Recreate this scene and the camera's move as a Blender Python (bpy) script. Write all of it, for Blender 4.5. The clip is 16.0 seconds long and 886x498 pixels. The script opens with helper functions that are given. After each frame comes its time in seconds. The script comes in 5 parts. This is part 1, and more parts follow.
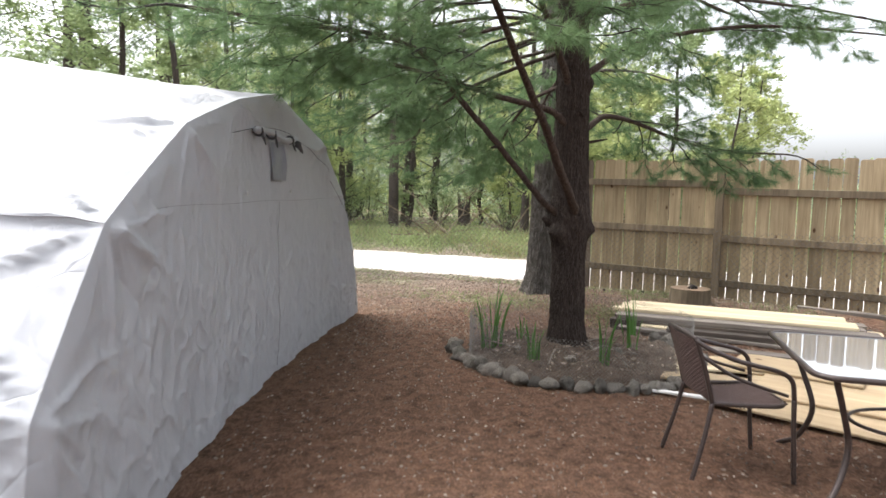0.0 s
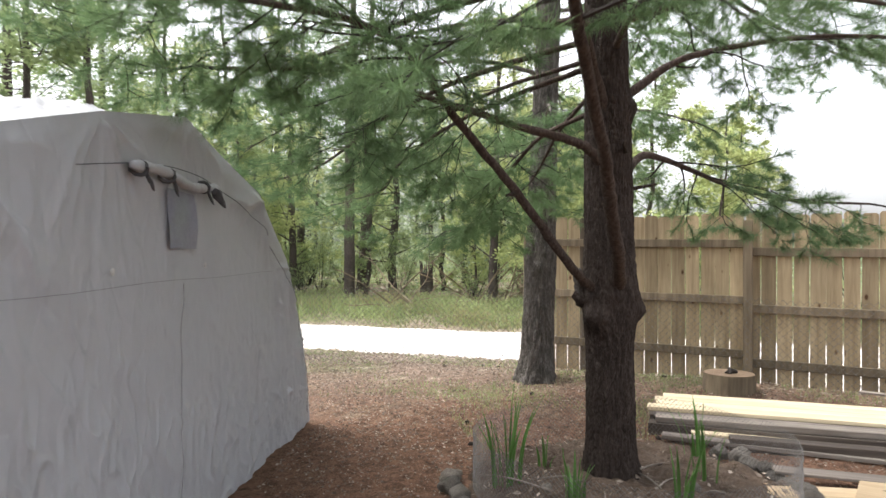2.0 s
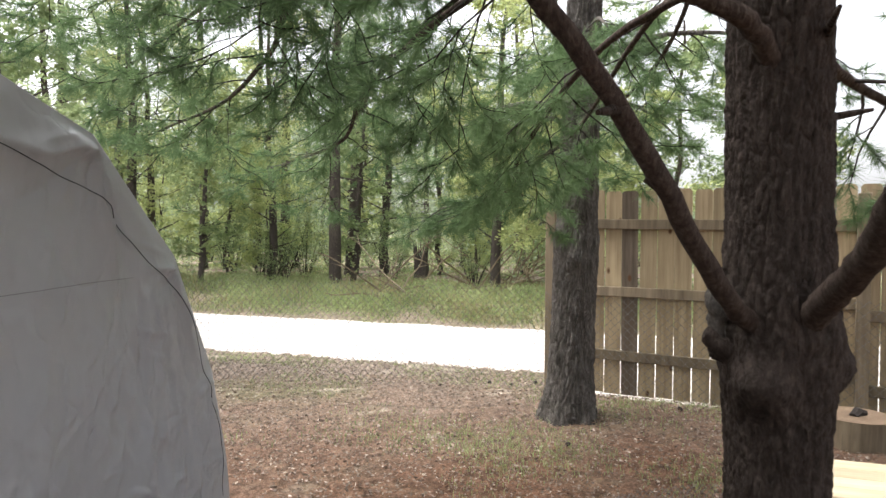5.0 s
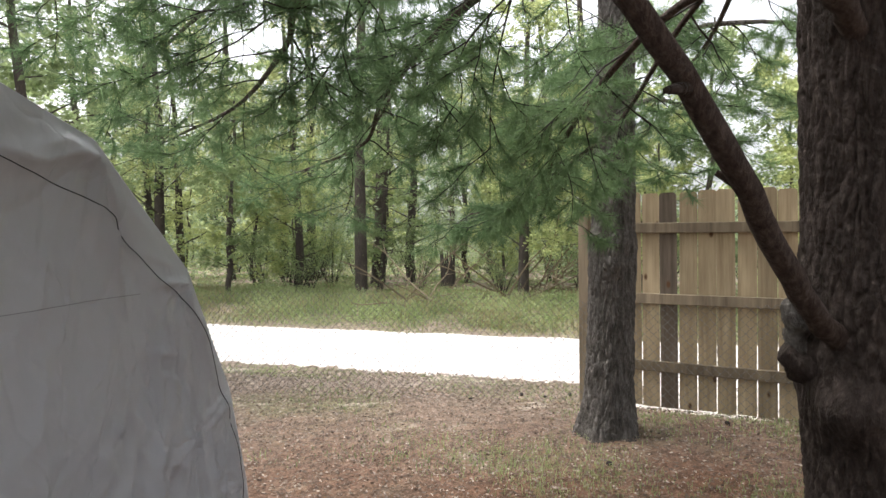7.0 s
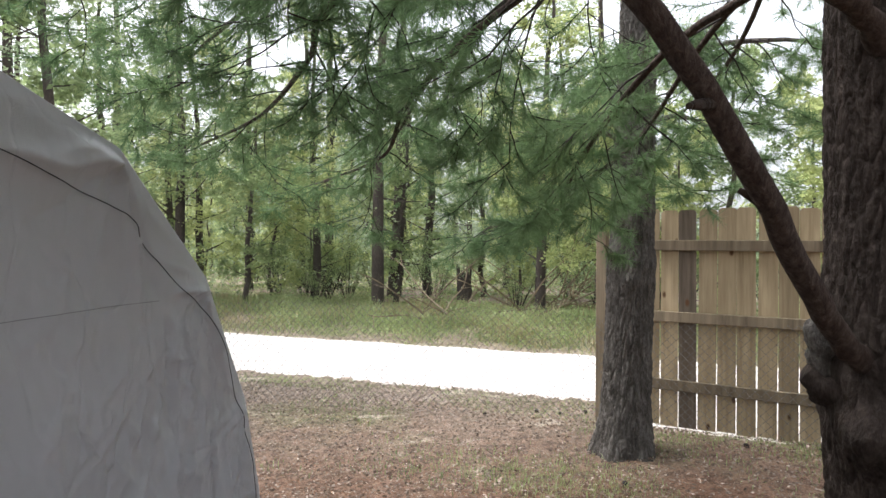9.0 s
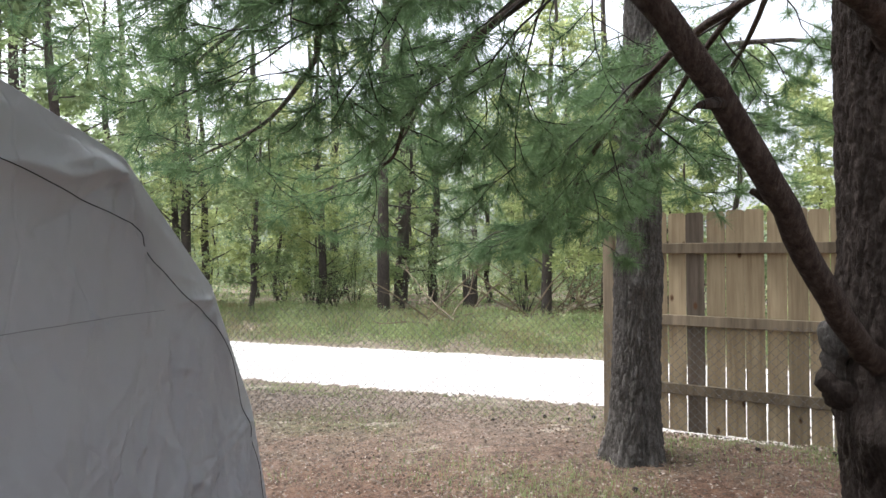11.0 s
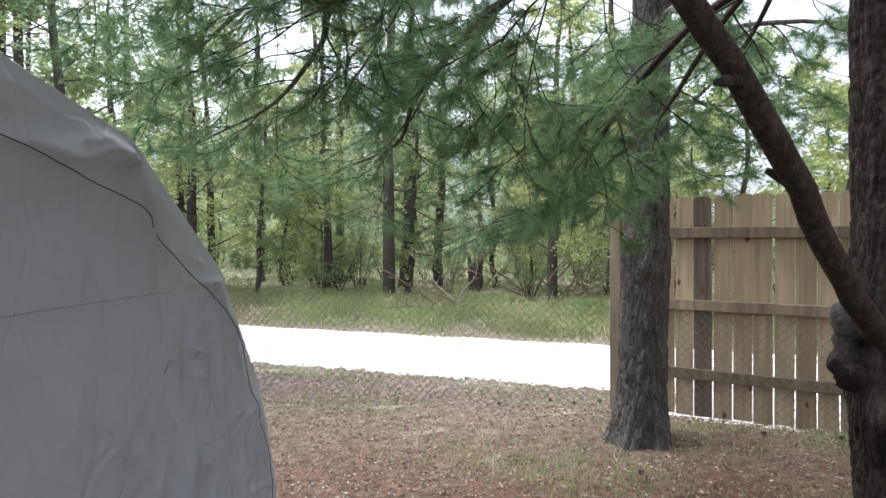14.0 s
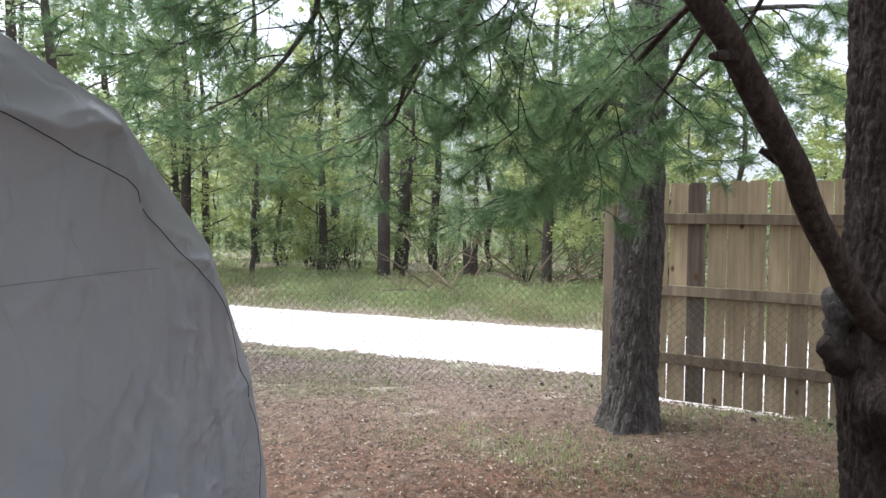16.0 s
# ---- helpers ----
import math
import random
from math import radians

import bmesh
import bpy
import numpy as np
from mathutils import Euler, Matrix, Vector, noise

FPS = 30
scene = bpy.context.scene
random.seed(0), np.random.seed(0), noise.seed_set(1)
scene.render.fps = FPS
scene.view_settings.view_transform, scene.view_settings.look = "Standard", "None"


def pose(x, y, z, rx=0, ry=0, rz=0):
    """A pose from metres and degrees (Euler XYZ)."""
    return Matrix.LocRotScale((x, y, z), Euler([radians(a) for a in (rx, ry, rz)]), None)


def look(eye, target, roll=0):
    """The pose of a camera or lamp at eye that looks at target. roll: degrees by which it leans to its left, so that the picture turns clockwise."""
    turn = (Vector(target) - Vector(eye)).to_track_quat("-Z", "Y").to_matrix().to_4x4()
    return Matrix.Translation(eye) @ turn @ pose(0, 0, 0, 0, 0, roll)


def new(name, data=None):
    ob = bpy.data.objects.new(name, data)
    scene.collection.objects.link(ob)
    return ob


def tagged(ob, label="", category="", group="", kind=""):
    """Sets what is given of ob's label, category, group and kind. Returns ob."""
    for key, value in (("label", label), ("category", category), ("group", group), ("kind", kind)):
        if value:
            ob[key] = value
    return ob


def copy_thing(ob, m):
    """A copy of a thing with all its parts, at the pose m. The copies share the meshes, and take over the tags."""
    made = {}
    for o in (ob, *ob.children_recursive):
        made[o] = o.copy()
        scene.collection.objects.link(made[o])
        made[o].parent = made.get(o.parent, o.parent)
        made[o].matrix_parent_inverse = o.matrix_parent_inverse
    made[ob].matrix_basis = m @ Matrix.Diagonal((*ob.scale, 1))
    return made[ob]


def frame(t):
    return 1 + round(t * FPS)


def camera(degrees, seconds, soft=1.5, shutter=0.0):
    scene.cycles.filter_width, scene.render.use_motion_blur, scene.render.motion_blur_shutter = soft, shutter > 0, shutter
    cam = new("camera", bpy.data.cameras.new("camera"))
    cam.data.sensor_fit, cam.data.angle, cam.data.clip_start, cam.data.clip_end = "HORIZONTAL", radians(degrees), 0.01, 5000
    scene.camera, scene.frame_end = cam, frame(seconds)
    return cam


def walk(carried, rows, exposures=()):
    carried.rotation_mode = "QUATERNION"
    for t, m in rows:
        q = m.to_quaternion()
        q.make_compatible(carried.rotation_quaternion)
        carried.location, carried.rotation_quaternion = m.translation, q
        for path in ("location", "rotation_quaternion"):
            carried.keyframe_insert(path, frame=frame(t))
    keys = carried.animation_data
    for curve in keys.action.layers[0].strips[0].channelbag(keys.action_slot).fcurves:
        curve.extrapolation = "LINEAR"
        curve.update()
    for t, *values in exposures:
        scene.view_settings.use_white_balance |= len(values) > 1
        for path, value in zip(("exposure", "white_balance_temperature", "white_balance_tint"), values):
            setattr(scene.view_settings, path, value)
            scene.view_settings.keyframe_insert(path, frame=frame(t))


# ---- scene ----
cam = camera(67.9, 16.0, shutter=0.5)
PATH = [
    (0, (0.966, 0.458, 1.367), (1.294, 2.423, 1.193), 1.3),
    (0.5, (0.986, 0.851, 1.376), (1.361, 2.813, 1.266), 1.4),
    (1, (1.063, 1.23, 1.4), (1.409, 3.2, 1.387), 0.6),
    (1.5, (1.012, 1.668, 1.401), (1.395, 3.631, 1.424), 0.5),
    (2, (1.035, 2.13, 1.394), (1.499, 4.076, 1.414), 0.3),
    (2.5, (1.085, 2.56, 1.425), (1.567, 4.501, 1.407), -0.1),
    (3, (1.082, 2.954, 1.421), (1.606, 4.884, 1.386), 0.3),
    (3.5, (1.22, 3.319, 1.425), (1.775, 5.239, 1.36), 0.8),
    (4, (1.358, 3.636, 1.441), (1.881, 5.566, 1.387), 1.1),
    (6.5, (1.556, 4.318, 1.456), (1.974, 6.274, 1.422), -0.8),
    (7, (1.539, 4.303, 1.453), (1.936, 6.263, 1.432), -0.6),
    (7.5, (1.537, 4.322, 1.455), (1.911, 6.286, 1.444), -0.0),
    (8, (1.528, 4.314, 1.452), (1.888, 6.282, 1.447), 0.1),
    (8.5, (1.531, 4.307, 1.452), (1.884, 6.276, 1.459), 0.4),
    (9, (1.537, 4.307, 1.451), (1.884, 6.277, 1.471), 0.5),
    (11.5, (1.537, 4.329, 1.449), (1.864, 6.301, 1.487), -0.4),
    (12, (1.534, 4.322, 1.444), (1.859, 6.295, 1.471), -0.5),
    (12.5, (1.545, 4.333, 1.447), (1.868, 6.307, 1.468), -0.4),
    (13, (1.541, 4.335, 1.444), (1.864, 6.308, 1.46), 0.0),
    (13.5, (1.538, 4.336, 1.444), (1.862, 6.309, 1.45), 0.0),
    (14, (1.525, 4.335, 1.44), (1.841, 6.31, 1.433), -0.1),
    (14.5, (1.514, 4.329, 1.44), (1.827, 6.305, 1.426), 0.1),
    (15, (1.519, 4.346, 1.441), (1.837, 6.321, 1.417), 0.3),
    (15.5, (1.517, 4.343, 1.436), (1.833, 6.318, 1.401), 0.5),
    (16, (1.546, 4.356, 1.425), (1.875, 6.328, 1.37), 0.8),
]
walk(cam, [(t, look(eye, target, roll)) for t, eye, target, roll in PATH],
     exposures=[(0, 1.7, 6300, 11), (3.5, 1.85, 6450, 12), (6.5, 1.6, 6400, 12), (9, 1.6, 6200, 12), (16, 1.6, 5800, 12)])

# ---- light ----
world = bpy.data.worlds.new("overcast_sky")
scene.world = world
world.use_nodes = True
wn = world.node_tree.nodes
sky = wn.new("ShaderNodeTexSky")
sky.sky_type = "NISHITA"
sky.sun_disc = False
sky.sun_elevation = radians(60)
sky.sun_rotation = radians(305)
sky.dust_density = 5.0
veil = wn.new("ShaderNodeHueSaturation")
veil.inputs["Saturation"].default_value = 0.18
veil.inputs["Value"].default_value = 1.0
world.node_tree.links.new(sky.outputs[0], veil.inputs["Color"])
world.node_tree.links.new(veil.outputs[0], wn["Background"].inputs["Color"])
wn["Background"].inputs["Strength"].default_value = 0.15

sun = new("sun", bpy.data.lights.new("sun", "SUN"))
sun.data.energy = 0.9
sun.data.angle = radians(28)
sun.data.color = (1.0, 0.96, 0.9)
SUN_TO = Vector((math.sin(radians(305)) * math.cos(radians(60)), math.cos(radians(305)) * math.cos(radians(60)), math.sin(radians(60))))
sun.matrix_world = look(SUN_TO * 50, (0, 0, 0))


# ---- materials ----
def material(name, rough=0.8, metal=0.0, spec=0.3):
    m = bpy.data.materials.new(name)
    m.use_nodes = True
    b = m.node_tree.nodes["Principled BSDF"]
    b.inputs["Roughness"].default_value = rough
    b.inputs["Metallic"].default_value = metal
    b.inputs["Specular IOR Level"].default_value = spec
    return m, m.node_tree.nodes, m.node_tree.links, b


def noise_tex(n, l, coord, scale, detail=4, rough=0.6, stretch=(1, 1, 1)):
    mp = n.new("ShaderNodeMapping")
    mp.inputs["Scale"].default_value = stretch
    t = n.new("ShaderNodeTexNoise")
    t.inputs["Scale"].default_value = scale
    t.inputs["Detail"].default_value = detail
    t.inputs["Roughness"].default_value = rough
    l.new(coord, mp.inputs["Vector"])
    l.new(mp.outputs[0], t.inputs["Vector"])
    return t.outputs["Fac"]


def ramp(n, l, fac, stops):
    r = n.new("ShaderNodeValToRGB")
    els = r.color_ramp.elements
    while len(els) < len(stops):
        els.new(0.5)
    for e, (p, c) in zip(els, stops):
        e.position = p
        e.color = (*c, 1)
    l.new(fac, r.inputs["Fac"])
    return r.outputs["Color"]


def mix(n, l, fac, a, b, mode="MIX"):
    m = n.new("ShaderNodeMix")
    m.data_type = "RGBA"
    m.blend_type = mode
    for sock, v in ((m.inputs["Factor"], fac), (m.inputs[6], a), (m.inputs[7], b)):
        if hasattr(v, "links"):
            l.new(v, sock)
        elif isinstance(v, tuple):
            sock.default_value = (*v, 1)
        else:
            sock.default_value = v
    return m.outputs[2]


def bump(n, l, b, height, strength=0.5, dist=0.01):
    k = n.new("ShaderNodeBump")
    k.inputs["Strength"].default_value = strength
    k.inputs["Distance"].default_value = dist
    l.new(height, k.inputs["Height"])
    l.new(k.outputs[0], b.inputs["Normal"])


def two_scale(name, dark, light, scale, fine, rough=0.8, metal=0.0, spec=0.3, bump_s=0.4, bump_d=0.005, stretch=(1, 1, 1), vary=0.0, transl=0.0):
    """Mottled surface: a coarse and a fine noise between two colours, with relief."""
    m, n, l, b = material(name, rough, metal, spec)
    co = n.new("ShaderNodeTexCoord").outputs["Object"]
    coarse = noise_tex(n, l, co, scale, 3, 0.6, stretch)
    grain = noise_tex(n, l, co, fine, 6, 0.7, stretch)
    c1 = ramp(n, l, coarse, [(0.3, dark), (0.7, light)])
    c2 = ramp(n, l, grain, [(0.25, tuple(0.6 * x for x in dark)), (0.75, tuple(min(1, 1.25 * x) for x in light))])
    col = mix(n, l, 0.5, c1, c2)
    if vary:
        info = n.new("ShaderNodeObjectInfo").outputs["Random"]
        hsv = n.new("ShaderNodeHueSaturation")
        mr = n.new("ShaderNodeMapRange")
        mr.inputs["To Min"].default_value = 1 - vary
        mr.inputs["To Max"].default_value = 1 + vary
        l.new(info, mr.inputs["Value"])
        l.new(mr.outputs[0], hsv.inputs["Value"])
        l.new(col, hsv.inputs["Color"])
        col = hsv.outputs[0]
    l.new(col, b.inputs["Base Color"])
    if transl:
        b.inputs["Transmission Weight"].default_value = 0
    bump(n, l, b, grain, bump_s, bump_d)
    return m


def foliage(name, dark, light, translucency=0.35, pale_from=0.5):
    m, n, l, b = material(name, 0.55, 0, 0.25)
    rnd = n.new("ShaderNodeNewGeometry").outputs["Random Per Island"]
    co = n.new("ShaderNodeTexCoord").outputs["Object"]
    big = noise_tex(n, l, co, 0.9, 2)
    c1 = ramp(n, l, rnd, [(0.0, dark), (pale_from, tuple(0.5 * (a + b) for a, b in zip(dark, light))), (1.0, light)])
    c2 = ramp(n, l, big, [(0.35, dark), (0.65, light)])
    col = mix(n, l, 0.5 if pale_from == 0.5 else 0.1, c1, c2)
    l.new(col, b.inputs["Base Color"])
    tr = n.new("ShaderNodeBsdfTranslucent")
    l.new(col, tr.inputs["Color"])
    ms = n.new("ShaderNodeMixShader")
    ms.inputs[0].default_value = translucency
    l.new(b.outputs[0], ms.inputs[1])
    l.new(tr.outputs[0], ms.inputs[2])
    l.new(ms.outputs[0], n["Material Output"].inputs["Surface"])
    return m


def bark_material(name, crevice, ridge, lichen, scale=26, depth=0.012):
    m, n, l, b = material(name, 0.9, 0, 0.15)
    co = n.new("ShaderNodeTexCoord").outputs["Object"]
    plates = n.new("ShaderNodeTexVoronoi")
    plates.feature = "DISTANCE_TO_EDGE"
    plates.inputs["Scale"].default_value = scale
    mp = n.new("ShaderNodeMapping")
    mp.inputs["Scale"].default_value = (1, 1, 0.28)
    wob = n.new("ShaderNodeTexNoise")
    wob.inputs["Scale"].default_value = 9
    add = n.new("ShaderNodeVectorMath")
    add.operation = "MULTIPLY_ADD"
    add.inputs[1].default_value = (0.06, 0.06, 0.12)
    l.new(co, wob.inputs["Vector"])
    l.new(wob.outputs["Color"], add.inputs[0])
    l.new(co, add.inputs[2])
    l.new(add.outputs[0], mp.inputs["Vector"])
    l.new(mp.outputs[0], plates.inputs["Vector"])
    grain = noise_tex(n, l, co, 70, 6, 0.75, (1, 1, 0.4))
    big = noise_tex(n, l, co, 5, 3)
    edge = ramp(n, l, plates.outputs["Distance"], [(0.0, (0, 0, 0)), (0.22, (1, 1, 1))])
    c1 = mix(n, l, edge, crevice, ridge)
    c2 = mix(n, l, ramp(n, l, grain, [(0.35, (0, 0, 0)), (0.75, (1, 1, 1))]), c1, tuple(1.5 * x for x in ridge))
    c3 = mix(n, l, ramp(n, l, big, [(0.55, (0, 0, 0)), (0.75, (0.5, 0.5, 0.5))]), c2, lichen)
    l.new(c3, b.inputs["Base Color"])
    h = mix(n, l, 0.35, edge, grain)
    bump(n, l, b, h, 0.9, depth)
    return m


def furrowed_bark(name, dark, mid, light, streak=30):
    """Flaky bark colour; the plates themselves are geometry."""
    m, n, l, b = material(name, 0.92, 0, 0.12)
    co = n.new("ShaderNodeTexCoord").outputs["Object"]
    fibre = noise_tex(n, l, co, streak, 6, 0.75, (1, 1, 0.22))
    flake = noise_tex(n, l, co, 85, 5, 0.7, (1, 1, 0.6))
    big = noise_tex(n, l, co, 4.5, 3)
    c1 = ramp(n, l, fibre, [(0.3, dark), (0.5, mid), (0.72, light)])
    c2 = ramp(n, l, flake, [(0.32, dark), (0.55, mid), (0.8, tuple(1.2 * x for x in light))])
    c = mix(n, l, 0.45, c1, c2)
    c = mix(n, l, ramp(n, l, big, [(0.45, (0, 0, 0)), (0.7, (0.6, 0.6, 0.6))]), c, c1)
    l.new(c, b.inputs["Base Color"])
    bump(n, l, b, mix(n, l, 0.5, fibre, flake), 1.0, 0.022)
    return m


GREY_TRUNK = furrowed_bark("furrowed_grey_bark", (0.018, 0.015, 0.013), (0.1, 0.09, 0.079), (0.29, 0.27, 0.245))
RED_TRUNK = furrowed_bark("flaky_reddish_bark", (0.014, 0.011, 0.009), (0.048, 0.037, 0.031), (0.115, 0.09, 0.077), 40)
GREY_BARK = bark_material("grey_pine_bark", (0.012, 0.01, 0.009), (0.125, 0.11, 0.095), (0.15, 0.15, 0.125))
RED_BARK = bark_material("reddish_pine_bark", (0.01, 0.008, 0.007), (0.036, 0.026, 0.02), (0.058, 0.048, 0.039), 38, 0.01)
TWIG_BARK = two_scale("twig_bark", (0.015, 0.012, 0.01), (0.042, 0.034, 0.029), 6, 60, 0.9)
LIMB_BARK = furrowed_bark("limb_bark", (0.02, 0.015, 0.012), (0.074, 0.054, 0.044), (0.17, 0.138, 0.115), 60)
WOODS_BARK = two_scale("woods_bark", (0.03, 0.025, 0.021), (0.11, 0.09, 0.077), 5, 40, 0.95, bump_s=0.9, bump_d=0.03, stretch=(1, 1, 0.3))
NEEDLES = foliage("pine_needles", (0.068, 0.12, 0.054), (0.185, 0.275, 0.122), 0.55)
DEAD_NEEDLES = foliage("dead_needles", (0.16, 0.07, 0.03), (0.3, 0.16, 0.08), 0.2)
LEAVES = foliage("broad_leaves", (0.15, 0.205, 0.1), (0.4, 0.48, 0.235), 0.65)
YELLOW_LEAVES = foliage("yellowing_leaves", (0.28, 0.335, 0.13), (0.54, 0.58, 0.27), 0.65)
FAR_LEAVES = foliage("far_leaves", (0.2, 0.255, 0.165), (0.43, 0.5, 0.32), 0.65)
GRASS = foliage("roadside_grass", (0.12, 0.165, 0.07), (0.39, 0.46, 0.21), 0.5)
DRY_GRASS = foliage("dry_grass", (0.22, 0.19, 0.1), (0.42, 0.36, 0.2), 0.3)
IRIS = foliage("iris_blade", (0.06, 0.16, 0.04), (0.16, 0.3, 0.07), 0.4)
LITTER = foliage("leaf_litter", (0.085, 0.058, 0.042), (0.5, 0.42, 0.34), 0.1, 0.7)


def cloth_material():
    m, n, l, b = material("tent_cloth", 0.45, 0, 0.4)
    co = n.new("ShaderNodeTexCoord").outputs["Object"]
    big = noise_tex(n, l, co, 1.3, 3)
    fine = noise_tex(n, l, co, 14, 5, 0.7)
    weave = noise_tex(n, l, co, 420, 2)
    dirt = mix(n, l, ramp(n, l, big, [(0.35, (0, 0, 0)), (0.75, (0.6, 0.6, 0.6))]), (0.48, 0.49, 0.51), (0.43, 0.436, 0.455))
    col = mix(n, l, ramp(n, l, fine, [(0.55, (0, 0, 0)), (0.85, (0.35, 0.35, 0.35))]), dirt, (0.4, 0.395, 0.39))
    l.new(col, b.inputs["Base Color"])
    crease = noise_tex(n, l, co, 5, 4, 0.55, (1, 1, 0.45))
    warp = n.new("ShaderNodeTexNoise")
    warp.inputs["Scale"].default_value = 2.2
    l.new(co, warp.inputs["Vector"])
    bend = n.new("ShaderNodeVectorMath")
    bend.operation = "MULTIPLY_ADD"
    bend.inputs[1].default_value = (0.35, 0.35, 0.5)
    l.new(warp.outputs["Color"], bend.inputs[0])
    l.new(co, bend.inputs[2])
    slant = n.new("ShaderNodeMapping")
    slant.inputs["Scale"].default_value = (1, 1, 0.42)
    slant.inputs["Rotation"].default_value = (0.3, 0, 0)
    l.new(bend.outputs[0], slant.inputs["Vector"])
    tuck = n.new("ShaderNodeTexVoronoi")
    tuck.feature = "DISTANCE_TO_EDGE"
    tuck.inputs["Scale"].default_value = 4.5
    l.new(slant.outputs[0], tuck.inputs["Vector"])
    fold = ramp(n, l, tuck.outputs["Distance"], [(0.0, (0, 0, 0)), (0.05, (0.75, 0.75, 0.75)), (0.22, (1, 1, 1))])
    h = mix(n, l, 0.08, mix(n, l, 0.13, crease, fold), weave)
    bump(n, l, b, h, 1.0, 0.035)
    tr = n.new("ShaderNodeBsdfTranslucent")
    tr.inputs["Color"].default_value = (0.55, 0.55, 0.57, 1)
    ms = n.new("ShaderNodeMixShader")
    ms.inputs[0].default_value = 0.15
    l.new(b.outputs[0], ms.inputs[1])
    l.new(tr.outputs[0], ms.inputs[2])
    l.new(ms.outputs[0], n["Material Output"].inputs["Surface"])
    return m


CLOTH = cloth_material()
PIPING = two_scale("dark_piping", (0.02, 0.02, 0.022), (0.05, 0.05, 0.055), 20, 200, 0.7)
CLEAR_PVC = two_scale("cloudy_window_film", (0.2, 0.2, 0.25), (0.29, 0.29, 0.36), 3, 40, 0.3, 0, 0.4, 0.05)
GREY_TAPE = two_scale("grey_seam_tape", (0.24, 0.24, 0.245), (0.31, 0.31, 0.32), 9, 80, 0.7)
DARK_CLOTH = two_scale("dark_strap", (0.03, 0.03, 0.035), (0.1, 0.1, 0.105), 20, 200, 0.8)


def wood_material(name, dark, light, knots=True, vary=0.18, rough=0.75):
    m, n, l, b = material(name, rough, 0, 0.2)
    co = n.new("ShaderNodeTexCoord").outputs["Object"]
    info = n.new("ShaderNodeObjectInfo").outputs["Random"]
    off = n.new("ShaderNodeVectorMath")
    off.operation = "MULTIPLY_ADD"
    cmb = n.new("ShaderNodeCombineXYZ")
    for i in range(3):
        l.new(info, cmb.inputs[i])
    off.inputs[1].default_value = (13.7, 7.3, 21.1)
    l.new(cmb.outputs[0], off.inputs[0])
    l.new(co, off.inputs[2])
    v = off.outputs[0]
    streak = noise_tex(n, l, v, 22, 5, 0.65, (1, 1, 0.06))
    big = noise_tex(n, l, v, 3, 3, 0.5, (1, 1, 0.5))
    c1 = ramp(n, l, streak, [(0.3, dark), (0.7, light)])
    c2 = mix(n, l, ramp(n, l, big, [(0.4, (0, 0, 0)), (0.75, (0.6, 0.6, 0.6))]), c1, tuple(0.7 * x for x in dark))
    col = c2
    if knots:
        vo = n.new("ShaderNodeTexVoronoi")
        vo.inputs["Scale"].default_value = 5.5
        mp = n.new("ShaderNodeMapping")
        mp.inputs["Scale"].default_value = (1, 1, 0.55)
        l.new(v, mp.inputs["Vector"])
        l.new(mp.outputs[0], vo.inputs["Vector"])
        k = ramp(n, l, vo.outputs["Distance"], [(0.06, (1, 1, 1)), (0.12, (0, 0, 0))])
        col = mix(n, l, k, c2, (0.09, 0.045, 0.02))
    mr = n.new("ShaderNodeMapRange")
    mr.inputs["To Min"].default_value = 1 - vary
    mr.inputs["To Max"].default_value = 1 + vary
    l.new(info, mr.inputs["Value"])
    hsv = n.new("ShaderNodeHueSaturation")
    l.new(mr.outputs[0], hsv.inputs["Value"])
    l.new(col, hsv.inputs["Color"])
    l.new(hsv.outputs[0], b.inputs["Base Color"])
    bump(n, l, b, streak, 0.3, 0.003)
    return m


PICKET = wood_material("fresh_pine_picket", (0.27, 0.203, 0.122), (0.51, 0.405, 0.255), True, 0.26)
OLD_PICKET = wood_material("weathered_picket", (0.07, 0.055, 0.04), (0.17, 0.135, 0.1), True)
RAIL = wood_material("weathered_rail", (0.125, 0.098, 0.066), (0.275, 0.218, 0.147), False)
PALE_BOARD = wood_material("pale_sawn_board", (0.58, 0.47, 0.3), (0.76, 0.66, 0.46), False, 0.1)
GREY_BOARD = wood_material("grey_weathered_board", (0.12, 0.1, 0.085), (0.3, 0.26, 0.22), False)
BEAM = wood_material("dark_timber", (0.05, 0.04, 0.033), (0.13, 0.105, 0.085), False)
PLY = wood_material("plywood", (0.34, 0.25, 0.15), (0.48, 0.37, 0.235), True, 0.2)
STUMP_TOP = two_scale("cut_stump_face", (0.13, 0.085, 0.055), (0.25, 0.18, 0.12), 8, 60, 0.9)
STONE = two_scale("field_stone", (0.07, 0.061, 0.051), (0.25, 0.225, 0.19), 9, 60, 0.85, vary=0.5, bump_s=0.9, bump_d=0.01)
SOIL = two_scale("bed_soil", (0.045, 0.031, 0.022), (0.17, 0.122, 0.087), 9, 60, 0.95, bump_s=1.0, bump_d=0.03)
GRAVEL = two_scale("white_gravel", (0.54, 0.505, 0.455), (0.7, 0.665, 0.61), 1.5, 60, 0.9, bump_s=0.6, bump_d=0.02)
WIRE = two_scale("galvanised_wire", (0.1, 0.095, 0.088), (0.24, 0.23, 0.22), 20, 90, 0.6, 0.3)
CHAIR_METAL = two_scale("brown_tube_metal", (0.035, 0.025, 0.022), (0.075, 0.055, 0.048), 20, 120, 0.4, 0.3, 0.5)
